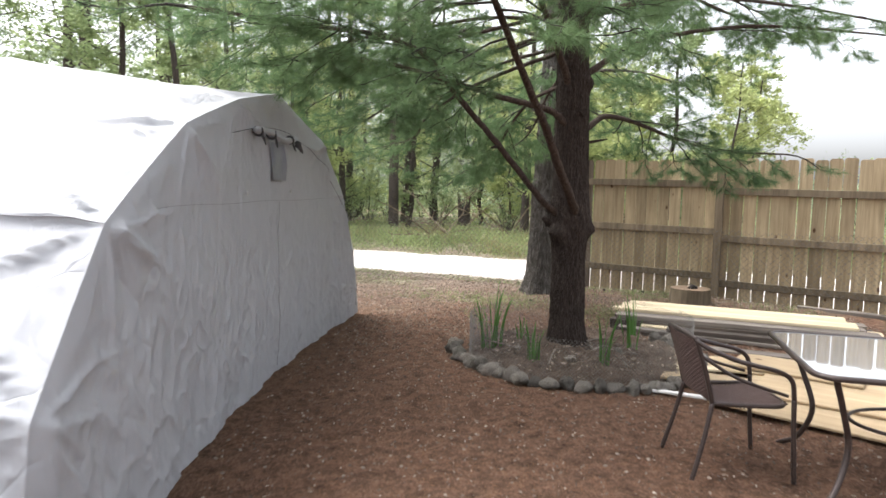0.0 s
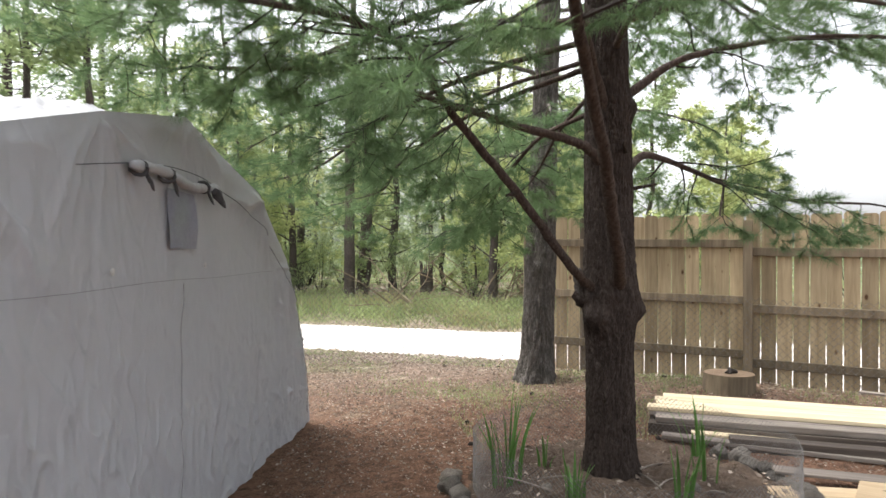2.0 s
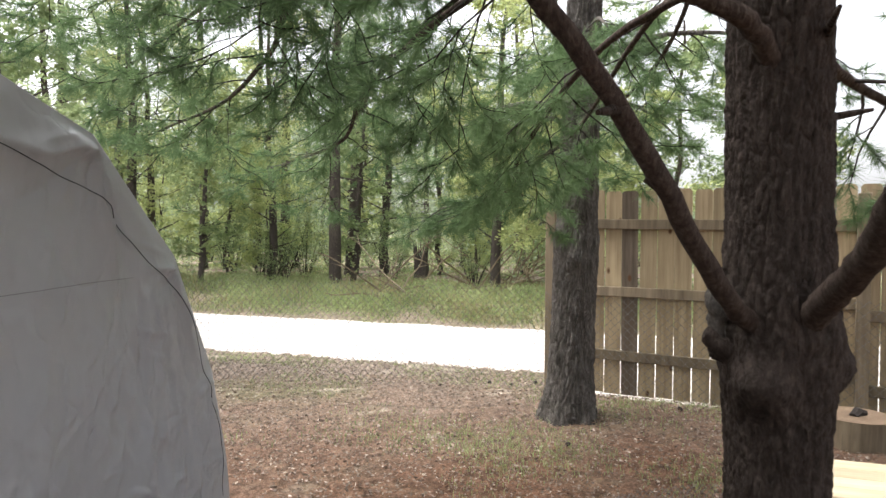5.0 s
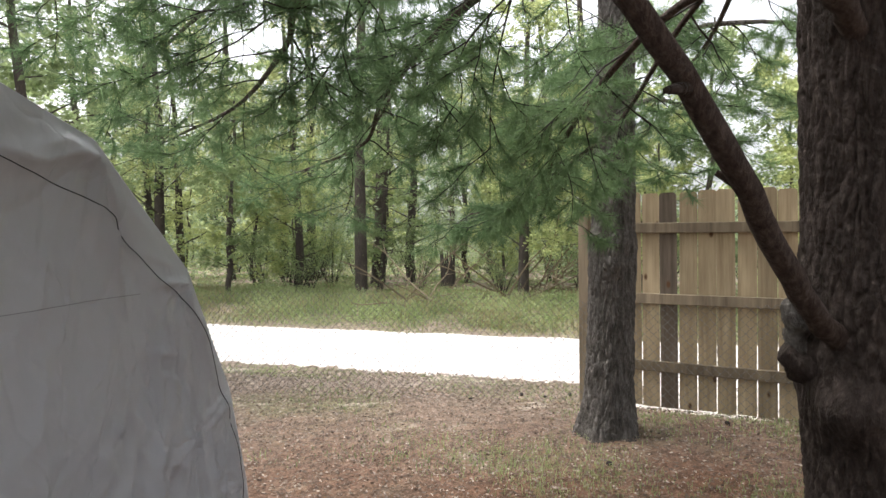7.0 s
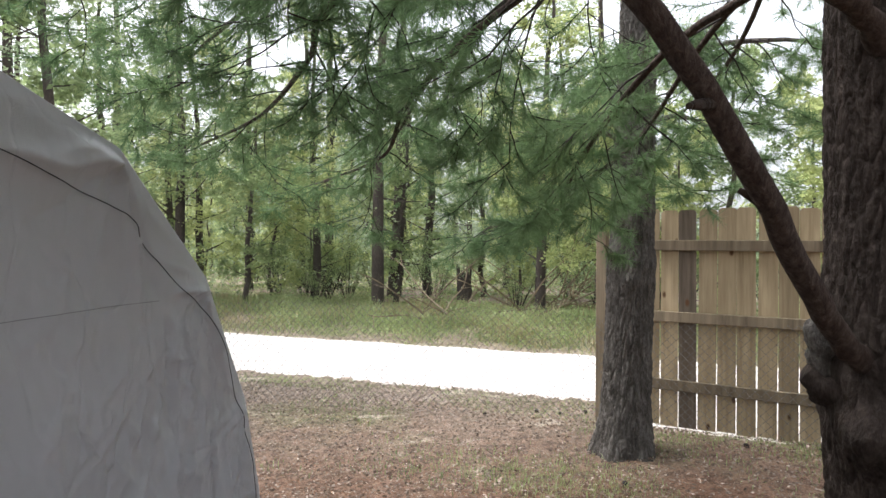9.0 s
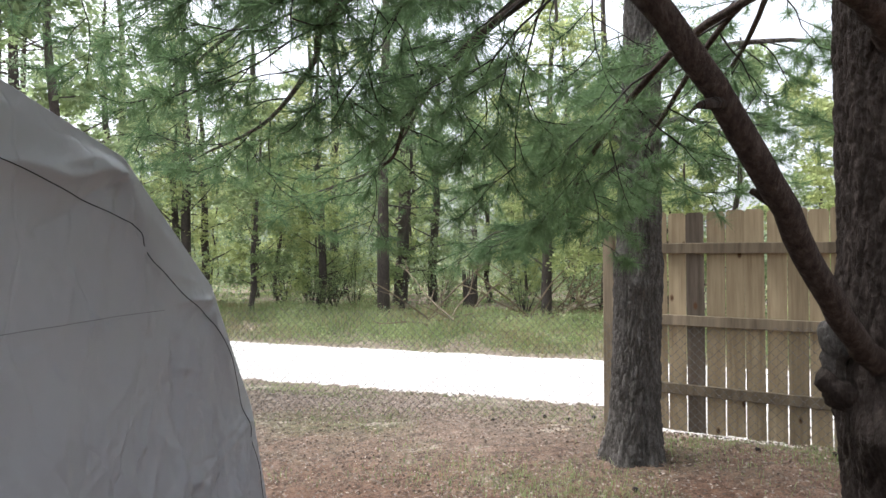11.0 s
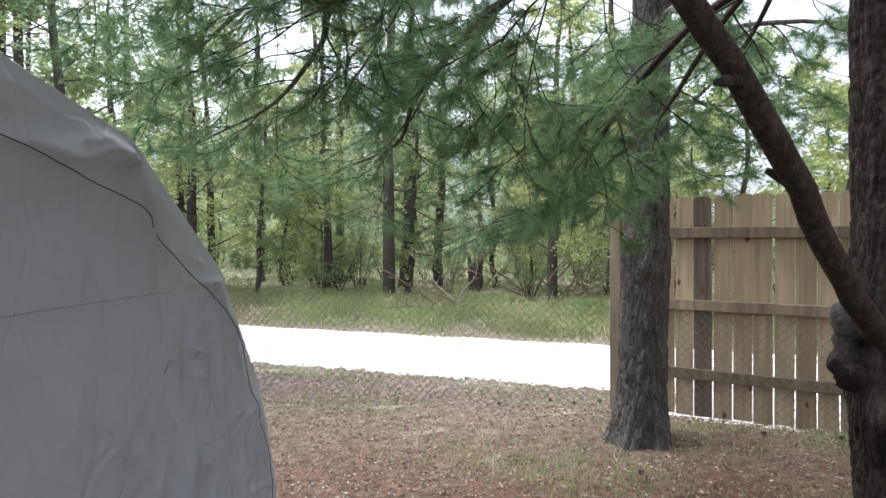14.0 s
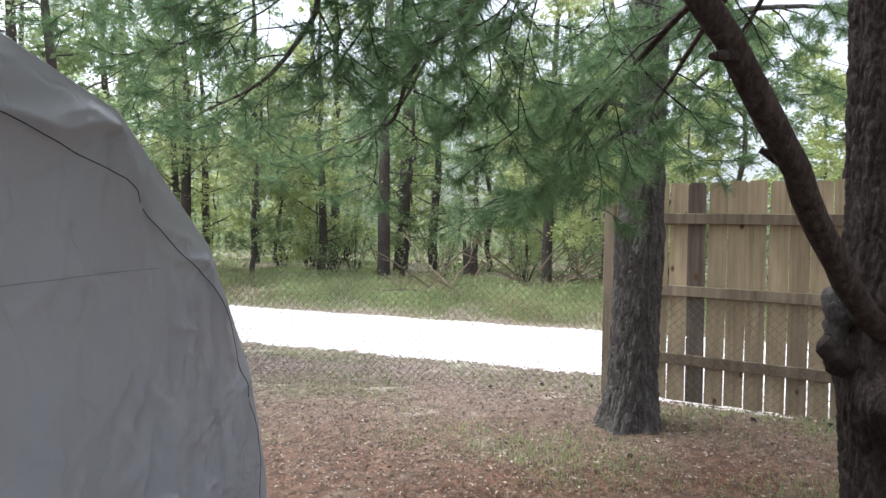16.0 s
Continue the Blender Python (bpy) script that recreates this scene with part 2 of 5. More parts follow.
WICKER = two_scale("brown_wicker", (0.045, 0.028, 0.024), (0.12, 0.08, 0.07), 30, 160, 0.55, vary=0.15)
PALE_STONE = two_scale("bleached_scrap", (0.5, 0.48, 0.45), (0.75, 0.73, 0.7), 15, 90, 0.8)
BLACK_METAL = two_scale("black_post_metal", (0.012, 0.016, 0.014), (0.04, 0.045, 0.04), 15, 90, 0.5, 0.2)


def glass_top():
    m, n, l, b = material("table_glass", 0.03, 0, 0.9)
    b.inputs["Base Color"].default_value = (0.5, 0.52, 0.53, 1)
    b.inputs["Transmission Weight"].default_value = 0.55
    b.inputs["IOR"].default_value = 1.6
    b.inputs["Coat Weight"].default_value = 1.0
    return m


GLASS = glass_top()


def ground_material():
    m, n, l, b = material("needle_covered_ground", 0.95, 0, 0.1)
    co = n.new("ShaderNodeTexCoord").outputs["Object"]
    sep = n.new("ShaderNodeSeparateXYZ")
    l.new(co, sep.inputs[0])
    litter = noise_tex(n, l, co, 55, 7, 0.75)
    patch = noise_tex(n, l, co, 1.1, 5, 0.6)
    patch2 = noise_tex(n, l, co, 0.55, 4, 0.6)
    specks = noise_tex(n, l, co, 130, 3, 0.6)
    needles = ramp(n, l, litter, [(0.25, (0.056, 0.033, 0.022)), (0.5, (0.165, 0.096, 0.064)), (0.75, (0.32, 0.21, 0.145))])
    thin = ramp(n, l, litter, [(0.25, (0.1, 0.074, 0.056)), (0.5, (0.27, 0.215, 0.17)), (0.8, (0.52, 0.45, 0.385))])
    grass = ramp(n, l, litter, [(0.25, (0.05, 0.07, 0.02)), (0.6, (0.16, 0.19, 0.07)), (0.8, (0.3, 0.3, 0.14))])
    sand = ramp(n, l, litter, [(0.3, (0.36, 0.3, 0.23)), (0.7, (0.56, 0.5, 0.42))])
    # the needle carpet thins out towards the road
    mr = n.new("ShaderNodeMapRange")
    along = n.new("ShaderNodeMath")
    along.operation = "MULTIPLY_ADD"
    along.inputs[1].default_value = 0.25
    l.new(sep.outputs["X"], along.inputs[0])
    l.new(sep.outputs["Y"], along.inputs[2])
    wob = n.new("ShaderNodeMath")
    wob.operation = "MULTIPLY_ADD"
    wob.inputs[1].default_value = 3.0
    l.new(patch, wob.inputs[0])
    l.new(along.outputs[0], wob.inputs[2])
    mr.inputs["From Min"].default_value = 9.6
    mr.inputs["From Max"].default_value = 12.4
    l.new(wob.outputs[0], mr.inputs["Value"])
    c = mix(n, l, mr.outputs[0], needles, thin)
    gm = n.new("ShaderNodeMath")
    gm.operation = "MULTIPLY"
    l.new(ramp(n, l, patch2, [(0.52, (0, 0, 0)), (0.66, (0.55, 0.55, 0.55))]), gm.inputs[0])
    l.new(mr.outputs[0], gm.inputs[1])
    c = mix(n, l, gm.outputs[0], c, grass)
    sm = n.new("ShaderNodeMath")
    sm.operation = "MULTIPLY"
    l.new(ramp(n, l, patch, [(0.585, (0, 0, 0)), (0.63, (0.9, 0.9, 0.9))]), sm.inputs[0])
    l.new(mr.outputs[0], sm.inputs[1])
    c = mix(n, l, sm.outputs[0], c, sand)
    # green floor past the road
    past = n.new("ShaderNodeMapRange")
    past.inputs["From Min"].default_value = 17.6
    past.inputs["From Max"].default_value = 18.3
    alongr = n.new("ShaderNodeMath")
    alongr.operation = "MULTIPLY_ADD"
    alongr.inputs[1].default_value = 0.612
    l.new(sep.outputs["X"], alongr.inputs[0])
    l.new(sep.outputs["Y"], alongr.inputs[2])
    l.new(alongr.outputs[0], past.inputs["Value"])
    woods = mix(n, l, ramp(n, l, patch2, [(0.4, (0, 0, 0)), (0.6, (1, 1, 1))]), grass, thin)
    c = mix(n, l, past.outputs[0], c, woods)
    c = mix(n, l, ramp(n, l, specks, [(0.7, (0, 0, 0)), (0.76, (0.7, 0.7, 0.7))]), c, (0.5, 0.42, 0.34))
    mid = noise_tex(n, l, co, 11, 5, 0.7)
    clods = ramp(n, l, mid, [(0.34, (0.45, 0.45, 0.45)), (0.5, (1, 1, 1)), (0.68, (1.45, 1.4, 1.35))])
    c = mix(n, l, 0.85, c, clods, "MULTIPLY")
    l.new(c, b.inputs["Base Color"])
    bump(n, l, b, mix(n, l, 0.4, litter, mid), 1.0, 0.05)
    return m


GROUND = ground_material()


# ---- building helpers ----
def part(name, bm, mat, parent=None, label=""):
    """Links a bmesh as one mesh object, under parent if one is given."""
    me = bpy.data.meshes.new(name)
    bm.to_mesh(me)
    bm.free()
    me.materials.append(mat)
    ob = new(name, me)
    if parent:
        ob.parent = parent
    return tagged(ob, label)


def mesh_ob(name, verts, faces, mat, parent=None, label="", smooth=False):
    me = bpy.data.meshes.new(name)
    me.from_pydata([tuple(map(float, v)) for v in verts] if not isinstance(verts, np.ndarray) else verts.tolist(), [], faces if isinstance(faces, list) else faces.tolist())
    me.materials.append(mat)
    if smooth:
        me.polygons.foreach_set("use_smooth", [True] * len(me.polygons))
    me.update()
    ob = new(name, me)
    if parent:
        ob.parent = parent
    return tagged(ob, label)


def empty(name, m, label="", category="", group="", kind=""):
    ob = new(name)
    ob.matrix_world = m
    return tagged(ob, label, category, group, kind)


def box_bm(bm, size, m=Matrix(), bevel=0.0, segs=1):
    r = bmesh.ops.create_cube(bm, size=1, matrix=m @ Matrix.Diagonal((*size, 1)))
    if bevel:
        es = {e for v in r["verts"] for e in v.link_edges}
        bmesh.ops.bevel(bm, geom=list(es), offset=bevel, segments=segs, affect="EDGES")
    return bm


def tube(points, radii, segs=8, wobble=0.0, cap=True):
    """Vertices and faces of a tapering tube along a polyline."""
    pts = [Vector(p) for p in points]
    verts, faces = [], []
    up = Vector((0.31, 0.77, 0.55)).normalized()
    for i, p in enumerate(pts):
        d = (pts[min(i + 1, len(pts) - 1)] - pts[max(i - 1, 0)]).normalized()
        a = d.cross(up)
        a = a.normalized() if a.length > 1e-4 else d.orthogonal().normalized()
        b = d.cross(a)
        for k in range(segs):
            th = 2 * math.pi * k / segs
            r = radii[i] * (1 + wobble * (random.random() - 0.5))
            verts.append(p + r * (math.cos(th) * a + math.sin(th) * b))
    for i in range(len(pts) - 1):
        for k in range(segs):
            faces.append((i * segs + k, i * segs + (k + 1) % segs, (i + 1) * segs + (k + 1) % segs, (i + 1) * segs + k))
    if cap:
        faces.append(tuple(range(segs))[::-1])
        faces.append(tuple((len(pts) - 1) * segs + k for k in range(segs)))
    return verts, faces


def join(pieces):
    verts, faces = [], []
    for v, f in pieces:
        o = len(verts)
        verts += v
        faces += [tuple(i + o for i in q) for q in f]
    return verts, faces


def smooth_line(pts, n):
    """A rounded line of n steps through the given points (Catmull-Rom)."""
    p = [Vector(q) for q in pts]
    p = [p[0] * 2 - p[1]] + p + [p[-1] * 2 - p[-2]]
    out = []
    m = len(p) - 3
    for i in range(n + 1):
        u = i / n * m
        k = min(int(u), m - 1)
        t = u - k
        a, b, c, d = p[k:k + 4]
        out.append(0.5 * (2 * b + (c - a) * t + (2 * a - 5 * b + 4 * c - d) * t * t + (3 * b - a - 3 * c + d) * t ** 3))
    return out


def smoothstep(a, b, x):
    t = np.clip((x - a) / (b - a), 0, 1)
    return t * t * (3 - 2 * t)


# road frame: ROAD_O on its near edge, RU along it, RV across it
ROAD_O, RU, RV = np.array((2.5, 12.15)), np.array((0.855, -0.519)), np.array((0.519, 0.855))


def ground_z(x, y):
    x, y = np.asarray(x, float), np.asarray(y, float)
    v = (x - ROAD_O[0]) * RV[0] + (y - ROAD_O[1]) * RV[1]
    bank = 0.1 * np.exp(-((x - 4.6) ** 2 + (y - 8.9) ** 2) / 5.0) + 0.07 * np.exp(-((x - 6.4) ** 2 + (y - 7.6) ** 2) / 5.0)
    bank = bank * (1 - smoothstep(-2.2, -0.6, v))
    past = (x - 4.055) * 0.659 + (y - 9.885) * 0.752
    bank = bank * (1 - smoothstep(-0.42, -0.1, past)) - 0.03 * smoothstep(-0.42, -0.1, past)
    road = -0.07 * smoothstep(-1.8, -0.3, v)
    far = 0.15 * smoothstep(3.4, 5.0, v) + 0.3 * smoothstep(6, 25, v)
    rough = 0.012 * np.sin(3.1 * x + 1.3 * y) * np.sin(2.3 * y - 0.7 * x)
    return bank + road + far + rough


# ---- ground and road ----
def build_ground():
    def axis(lo, hi, step, far):
        mid = np.arange(lo, hi + 1e-6, step)
        out = [hi + (far - hi) * (k / 14) ** 2.5 for k in range(1, 15)]
        low = [lo - (far + lo) * (k / 14) ** 2.5 for k in range(14, 0, -1)]
        return np.array([*low, *mid, *out])
    xs, ys = axis(-6, 12, 0.12, 600), axis(-3, 28, 0.12, 600)
    X, Y = np.meshgrid(xs, ys)
    Z = ground_z(X, Y)
    near = (abs(X) < 14) & (abs(Y) < 30)
    Z = Z + np.where(near, 0.008 * np.random.standard_normal(X.shape), 0)
    v = np.stack([X, Y, Z], -1).reshape(-1, 3)
    nx, ny = len(xs), len(ys)
    i = (np.arange(ny - 1)[:, None] * nx + np.arange(nx - 1)[None]).ravel()
    f = np.stack([i, i + 1, i + 1 + nx, i + nx], 1)
    tagged(mesh_ob("ground", v, f, GROUND, smooth=True), "brown pine needle ground with thin grass and sandy patches", "ground", kind="structure")
    # gravel road
    us, vs = np.concatenate([[-300, -100, -40], np.arange(-20, 20, 0.25), [40, 100, 300]]), np.linspace(-0.05, 3.3, 22)
    U, V = np.meshgrid(us, vs)
    edge = np.where((V < 0) | (V > 3.25), 1, 0) * 0.05 * np.sin(U * 2.1) * np.sin(U * 0.83 + 1)
    V = V + edge
    XR = ROAD_O[0] + U * RU[0] + V * RV[0]
    YR = ROAD_O[1] + U * RU[1] + V * RV[1]
    ZR = ground_z(XR, YR) + 0.02 * np.sin(np.clip(V / 3.25, 0, 1) * math.pi) + 0.022 + 0.005 * np.random.standard_normal(U.shape)
    ZR[0] -= 0.05
    ZR[-1] -= 0.05
    v = np.stack([XR, YR, ZR], -1).reshape(-1, 3)
    nx, ny = len(us), len(vs)
    i = (np.arange(ny - 1)[:, None] * nx + np.arange(nx - 1)[None]).ravel()
    f = np.stack([i, i + 1, i + 1 + nx, i + nx], 1)
    tagged(mesh_ob("road", v, f, GRAVEL, smooth=True), "white sunlit gravel lane", "road", kind="structure")
    # added pale gravel sheet past the wooden fence; its colour stands for sunlit ground
    us, vs = np.arange(0.3, 12, 0.3), np.linspace(0.06, 3.5, 8)
    U, V = np.meshgrid(us, vs)
    XR, YR = 4.055 + U * 0.752 + V * 0.659, 9.885 - U * 0.659 + V * 0.752
    v = np.stack([XR, YR, ground_z(XR, YR) + 0.018 + 0.004 * np.random.standard_normal(U.shape)], -1).reshape(-1, 3)
    nx, ny = len(us), len(vs)
    i = (np.arange(ny - 1)[:, None] * nx + np.arange(nx - 1)[None]).ravel()
    tagged(mesh_ob("sunlit_ground_sheet", v, np.stack([i, i + 1, i + 1 + nx, i + nx], 1), GRAVEL, smooth=True), "pale gravel sheet in place of sunlit ground behind the wooden fence", "drive", kind="structure")


build_ground()


# ---- tent ----
def wall_x(y):
    return 0.26 + 0.0946 * (y - 3.4) + 0.0324 * (y - 3.4) ** 2


TENT_PROFILE = [(2.2, 0.0), (2.35, 0.7), (2.9, 1.22), (3.82, 1.66), (4.67, 1.89), (5.5, 2.045), (6.625, 1.785), (7.185, 1.34), (7.53, 0.76), (7.68, 0.28), (7.73, 0.0)]
# the sewn seam between end wall and roof hem, as (y, z)
SEAM_LINE = [(4.4, 1.66), (5.0, 1.745), (5.55, 1.765), (6.08, 1.685), (6.29, 1.638), (6.55, 1.576), (6.64, 1.531), (6.78, 1.42), (6.92, 1.308), (7.14, 1.179), (7.3, 0.897), (7.47, 0.655), (7.54, 0.42), (7.585, 0.1)]
# taut folds: from (y, z) to (y, z), half width, height
CREASES = [
    ((6.6, 1.72), (6.0, 1.672), 0.036, 0.031), ((6.6, 1.72), (6.55, 1.58), 0.015, -0.022), ((6.6, 1.71), (6.66, 1.45), 0.018, 0.028),
    ((6.63, 1.69), (6.8, 1.33), 0.024, -0.025), ((6.66, 1.5), (6.72, 1.22), 0.02, 0.022), ((6.58, 1.7), (6.2, 1.52), 0.024, -0.014),
    ((7.15, 1.29), (6.9, 1.285), 0.013, 0.022), ((7.15, 1.28), (7.0, 1.14), 0.013, -0.02), ((7.15, 1.27), (7.15, 0.95), 0.012, 0.022),
    ((7.13, 1.2), (7.22, 0.8), 0.013, -0.022), ((7.18, 1.16), (7.35, 0.8), 0.012, 0.024), ((7.05, 1.12), (7.08, 0.72), 0.011, -0.018),
    ((6.98, 1.14), (7.02, 0.62), 0.012, 0.022), ((6.88, 1.14), (6.91, 0.72), 0.009, -0.02), ((6.9, 0.72), (6.86, 0.3), 0.013, 0.02),
    ((6.98, 0.6), (7.06, 0.1), 0.011, -0.02), ((7.1, 0.85), (7.16, 0.4), 0.012, 0.022), ((7.2, 0.7), (7.23, 0.15), 0.011, -0.022),
    ((7.5, 0.72), (7.32, 0.66), 0.013, 0.024), ((7.5, 0.72), (7.36, 0.4), 0.013, 0.024), ((7.49, 0.68), (7.47, 0.25), 0.009, -0.022),
    ((7.4, 0.55), (7.4, 0.05), 0.011, 0.022), ((7.3, 0.6), (7.32, 0.1), 0.009, 0.02), ((7.53, 0.55), (7.6, 0.08), 0.009, 0.018),
    ((6.75, 0.95), (6.6, 0.72), 0.015, 0.014), ((6.7, 0.6), (6.66, 0.1), 0.018, 0.02), ((6.52, 0.75), (6.5, 0.1), 0.02, -0.017),
    ((6.3, 0.9), (6.28, 0.1), 0.024, 0.014), ((6.35, 1.42), (6.3, 1.2), 0.016, 0.011), ((6.95, 0.95), (7.12, 0.83), 0.009, 0.015),
    ((6.8, 0.45), (6.95, 0.36), 0.011, 0.017), ((7.02, 1.02), (6.85, 1.06), 0.009, 0.013), ((6.0, 0.85), (5.95, 0.1), 0.024, 0.014),
    ((2.9, 1.2), (3.3, 1.05), 0.023, 0.019), ((2.9, 1.2), (3.2, 0.8), 0.023, -0.016), ((2.92, 1.2), (3.6, 1.25), 0.023, 0.012),
    ((3.82, 1.64), (4.25, 1.3), 0.031, 0.019), ((3.82, 1.64), (4.05, 1.15), 0.027, -0.016), ((3.82, 1.64), (3.9, 1.2), 0.023, 0.016),
    ((2.36, 0.7), (2.8, 0.55), 0.023, 0.016), ((2.37, 0.7), (2.65, 0.3), 0.023, 0.016), ((4.67, 1.87), (4.85, 1.6), 0.023, 0.012),
]


def creases(y, z):
    """Height of the taut folds of the end wall."""
    h = 0.0
    for (ay, az), (by, bz), w, amp in CREASES:
        ly, lz = by - ay, bz - az
        L2 = ly * ly + lz * lz
        u = ((y - ay) * ly + (z - az) * lz) / L2
        if u < -0.15 or u > 1.15:
            continue
        L = math.sqrt(L2)
        v = ((y - ay) * lz - (z - az) * ly) / L
        w *= 1.25
        v += 0.35 * w * math.sin(u * L * 17 + ay * 9)
        if abs(v) > 4 * w:
            continue
        k = min(1.0, (u + 0.15) / 0.2, (1.15 - u) / 0.6)
        h += 1.3 * amp * max(0.0, k) * math.exp(-abs(v) / w) * (1 + 0.35 * v / w)
    return h


def profile_points(n):
    """Outline of the end wall, straight between the frame's corners, corners slightly rounded."""
    p = [Vector((a, b, 0)) for a, b in TENT_PROFILE]
    lens = [0]
    for a, b in zip(p, p[1:]):
        lens.append(lens[-1] + (b - a).length)
    out = []
    for i in range(n + 1):
        s = lens[-1] * i / n
        q = Vector((0, 0, 0))
        for ds in (-0.016, -0.008, 0, 0.008, 0.016):
            t = min(max(s + ds, 0), lens[-1])
            k = max(j for j in range(len(p) - 1) if lens[j] <= t + 1e-9)
            q += p[k].lerp(p[k + 1], (t - lens[k]) / (lens[k + 1] - lens[k]))
        out.append(q / 5)
    return out


def build_tent():
    tent = empty("tent", pose(0, 0, 0), "large grey cloth frame tent with creased end wall", "tent")
    N, R = 600, 170
    out = profile_points(N)
    centre = Vector((4.9, 0.0, 0))
    corners = [Vector((a, b, 0)) for a, b in TENT_PROFILE]

    def folds(y, z, edge):
        """Creases: radial tucks from the frame corners and long soft vertical folds."""
        h = 0.0
        for k, c in enumerate(corners[1:-1]):
            dy, dz = y - c.x, z - c.y
            r = math.hypot(dy, dz)
            if r > 1.4:
                continue
            ang = math.atan2(dz, dy) + 0.25 * noise.noise((y * 2.0, z * 2.0, k))
            tuck = (1 - abs(math.sin(ang * 5 + k * 1.7))) ** 3
            long_tuck = (1 - abs(math.sin(ang * 2.5 + k))) ** 7
            h += (0.024 * tuck * math.exp(-r / 0.28) + 0.015 * long_tuck * math.exp(-(r / 0.55) ** 2)) * min(1, r / 0.05) * (1 - float(smoothstep(0.95, 1.0, edge)))
        low = max(0, 1 - z / 1.25)
        h += 0.010 * math.sin(y * 8 + 1.5 * math.sin(z * 2.3)) * (0.25 + 0.75 * low)
        calm = 1 - float(smoothstep(0.87, 0.98, edge))
        h += 0.016 * noise.noise((y * 2.6, z * 1.8, 3.0)) * calm
        crumple = 1 - abs(noise.noise((y * 5 + z * 1.5, z * 3.5 - y, 8.0)))
        h += 0.016 * (crumple ** 5 - 0.35) * (0.4 + 0.6 * low) * calm * min(1, 0.2 + z / 0.2)
        fine = 1 - abs(noise.noise((y * 10 + z * 4, z * 5 - y * 3, 2.0)))
        h += 0.013 * (fine ** 7 - 0.3) * calm * (0.35 + 0.65 * low)
        far = max(0, min(1, (y - 6.0) / 0.8))
        ridge = (1 - abs(noise.noise((y * 6.5, z * 1.3 + 0.5 * y, 1.0)))) ** 3
        h += far * 0.015 * (ridge - 0.5) * max(0, 1 - z / 1.8) * calm * min(1, 0.2 + z / 0.2)
        ridge = (1 - abs(noise.noise((y * 13, z * 3.0 - y, 4.0)))) ** 3
        sharp = max((1 - abs(noise.noise((y * 8 + 0.8 * z, z * 1.7 + y, 6.0)))) ** 9, (1 - abs(noise.noise((y * 5 - 2.5 * z, z * 3.1, 9.0)))) ** 11)
        h += (0.35 + 0.65 * far) * 0.02 * (sharp - 0.2) * max(0, 1 - z / 1.9) * (1 - float(smoothstep(0.93, 1.0, edge))) * min(1, 0.2 + z / 0.2)
        h += far * 0.01 * (ridge - 0.5) * max(0, 1 - z / 1.6) * calm * min(1, 0.2 + z / 0.2)
        h += 0.006 * max(0, 1 - z / 0.2) * math.sin(y * 17 + 2 * math.sin(y * 5))
        return h + creases(y, z) * (1 - float(smoothstep(0.975, 1.0, edge)))

    verts, faces = [], []
    for j in range(R + 1):
        u = (j / R) ** 0.8
        for q in out:
            p = centre.lerp(q, u)
            bulge = 0.02 * (1 - u ** 6)
            # the outer hem rolls back over the frame
            back = -0.012 * max(0, (u - 0.965) / 0.035) ** 2
            z = max(p.y, 0.0)
            x = wall_x(p.x) + bulge - 0.03 + folds(p.x, z, u) * (1 - float(smoothstep(0.965, 1.0, u))) + back
            verts.append((x, p.x, z + 0.01))
    n1 = N + 1
    for j in range(R):
        for i in range(N):
            a = j * n1 + i
            faces.append((a, a + 1, a + n1 + 1, a + n1))
    end = mesh_ob("end_wall", verts, faces, CLOTH, tent, "grey creased cloth end wall", True)

    # roof: the outline carried away from the end wall, rising a little to the first hoop
    along = Vector((-0.98, 0.19))
    steps = [0, 0.02, 0.05, 0.09, 0.13, 0.18, 0.24, 0.3, 0.37, 0.45, 0.52, 0.6, 0.7, 0.8, 0.9, 1.0, 1.12, 1.25, 1.37, 1.5, 1.62, 1.75, 1.87, 2.0, 2.15, 2.3, 2.6, 3.0, 3.4, 3.8, 4.3, 4.8, 5.4, 6.0]
    verts, faces = [], []
    for s in steps:
        lift = 1 + 0.11 * min(s, 2.0) / 1.9 * (1 if s < 2.2 else 1)
        sag = -0.035 * abs(math.sin(math.pi * s / 2.0)) ** 0.7
        for q in out:
            x0 = wall_x(q.x) - 0.04
            cr = (0.012 if q.x < 5.5 else 0.004) * noise.noise((q.x * 5, q.y * 5, s * 1.5)) + (0.02 if q.x < 5.5 else 0.008) * noise.noise((q.x * 1.7, q.y * 1.7, s * 1.1 + 4))
            for c in corners[1:-1]:
                r = (q - c).length
                if r < 1.2:
                    side = 1 if q.x > c.x else -1
                    ang = math.atan2(r * side, s + 0.02)
                    cr += (0.055 if c.x < 5 else 0.004) * (1 - abs(math.sin(ang * 5 + c.x))) ** 3 * math.exp(-math.hypot(r, s) / 0.75) * min(1, math.hypot(r, s) / 0.06)
            cr *= min(1, s / 0.15)
            o = (q - centre).normalized()
            verts.append((x0 + along.x * s, q.x + along.y * s + o.x * (sag + cr), max(q.y * lift + o.y * (sag + cr), 0) + 0.01))
    for j in range(len(steps) - 1):
        for i in range(N):
            a = j * n1 + i
            faces.append((a + n1, a + n1 + 1, a + 1, a))
    mesh_ob("roof_cover", verts, faces, CLOTH, tent, "pale grey stretched roof cloth", True)
    # far end
    last = [Vector(v) for v in verts[-n1:]]
    mesh_ob("back_wall", last + [Vector((last[0].x, 6.1, 0.8))], [(i + 1, i, n1) for i in range(N)], CLOTH, tent)

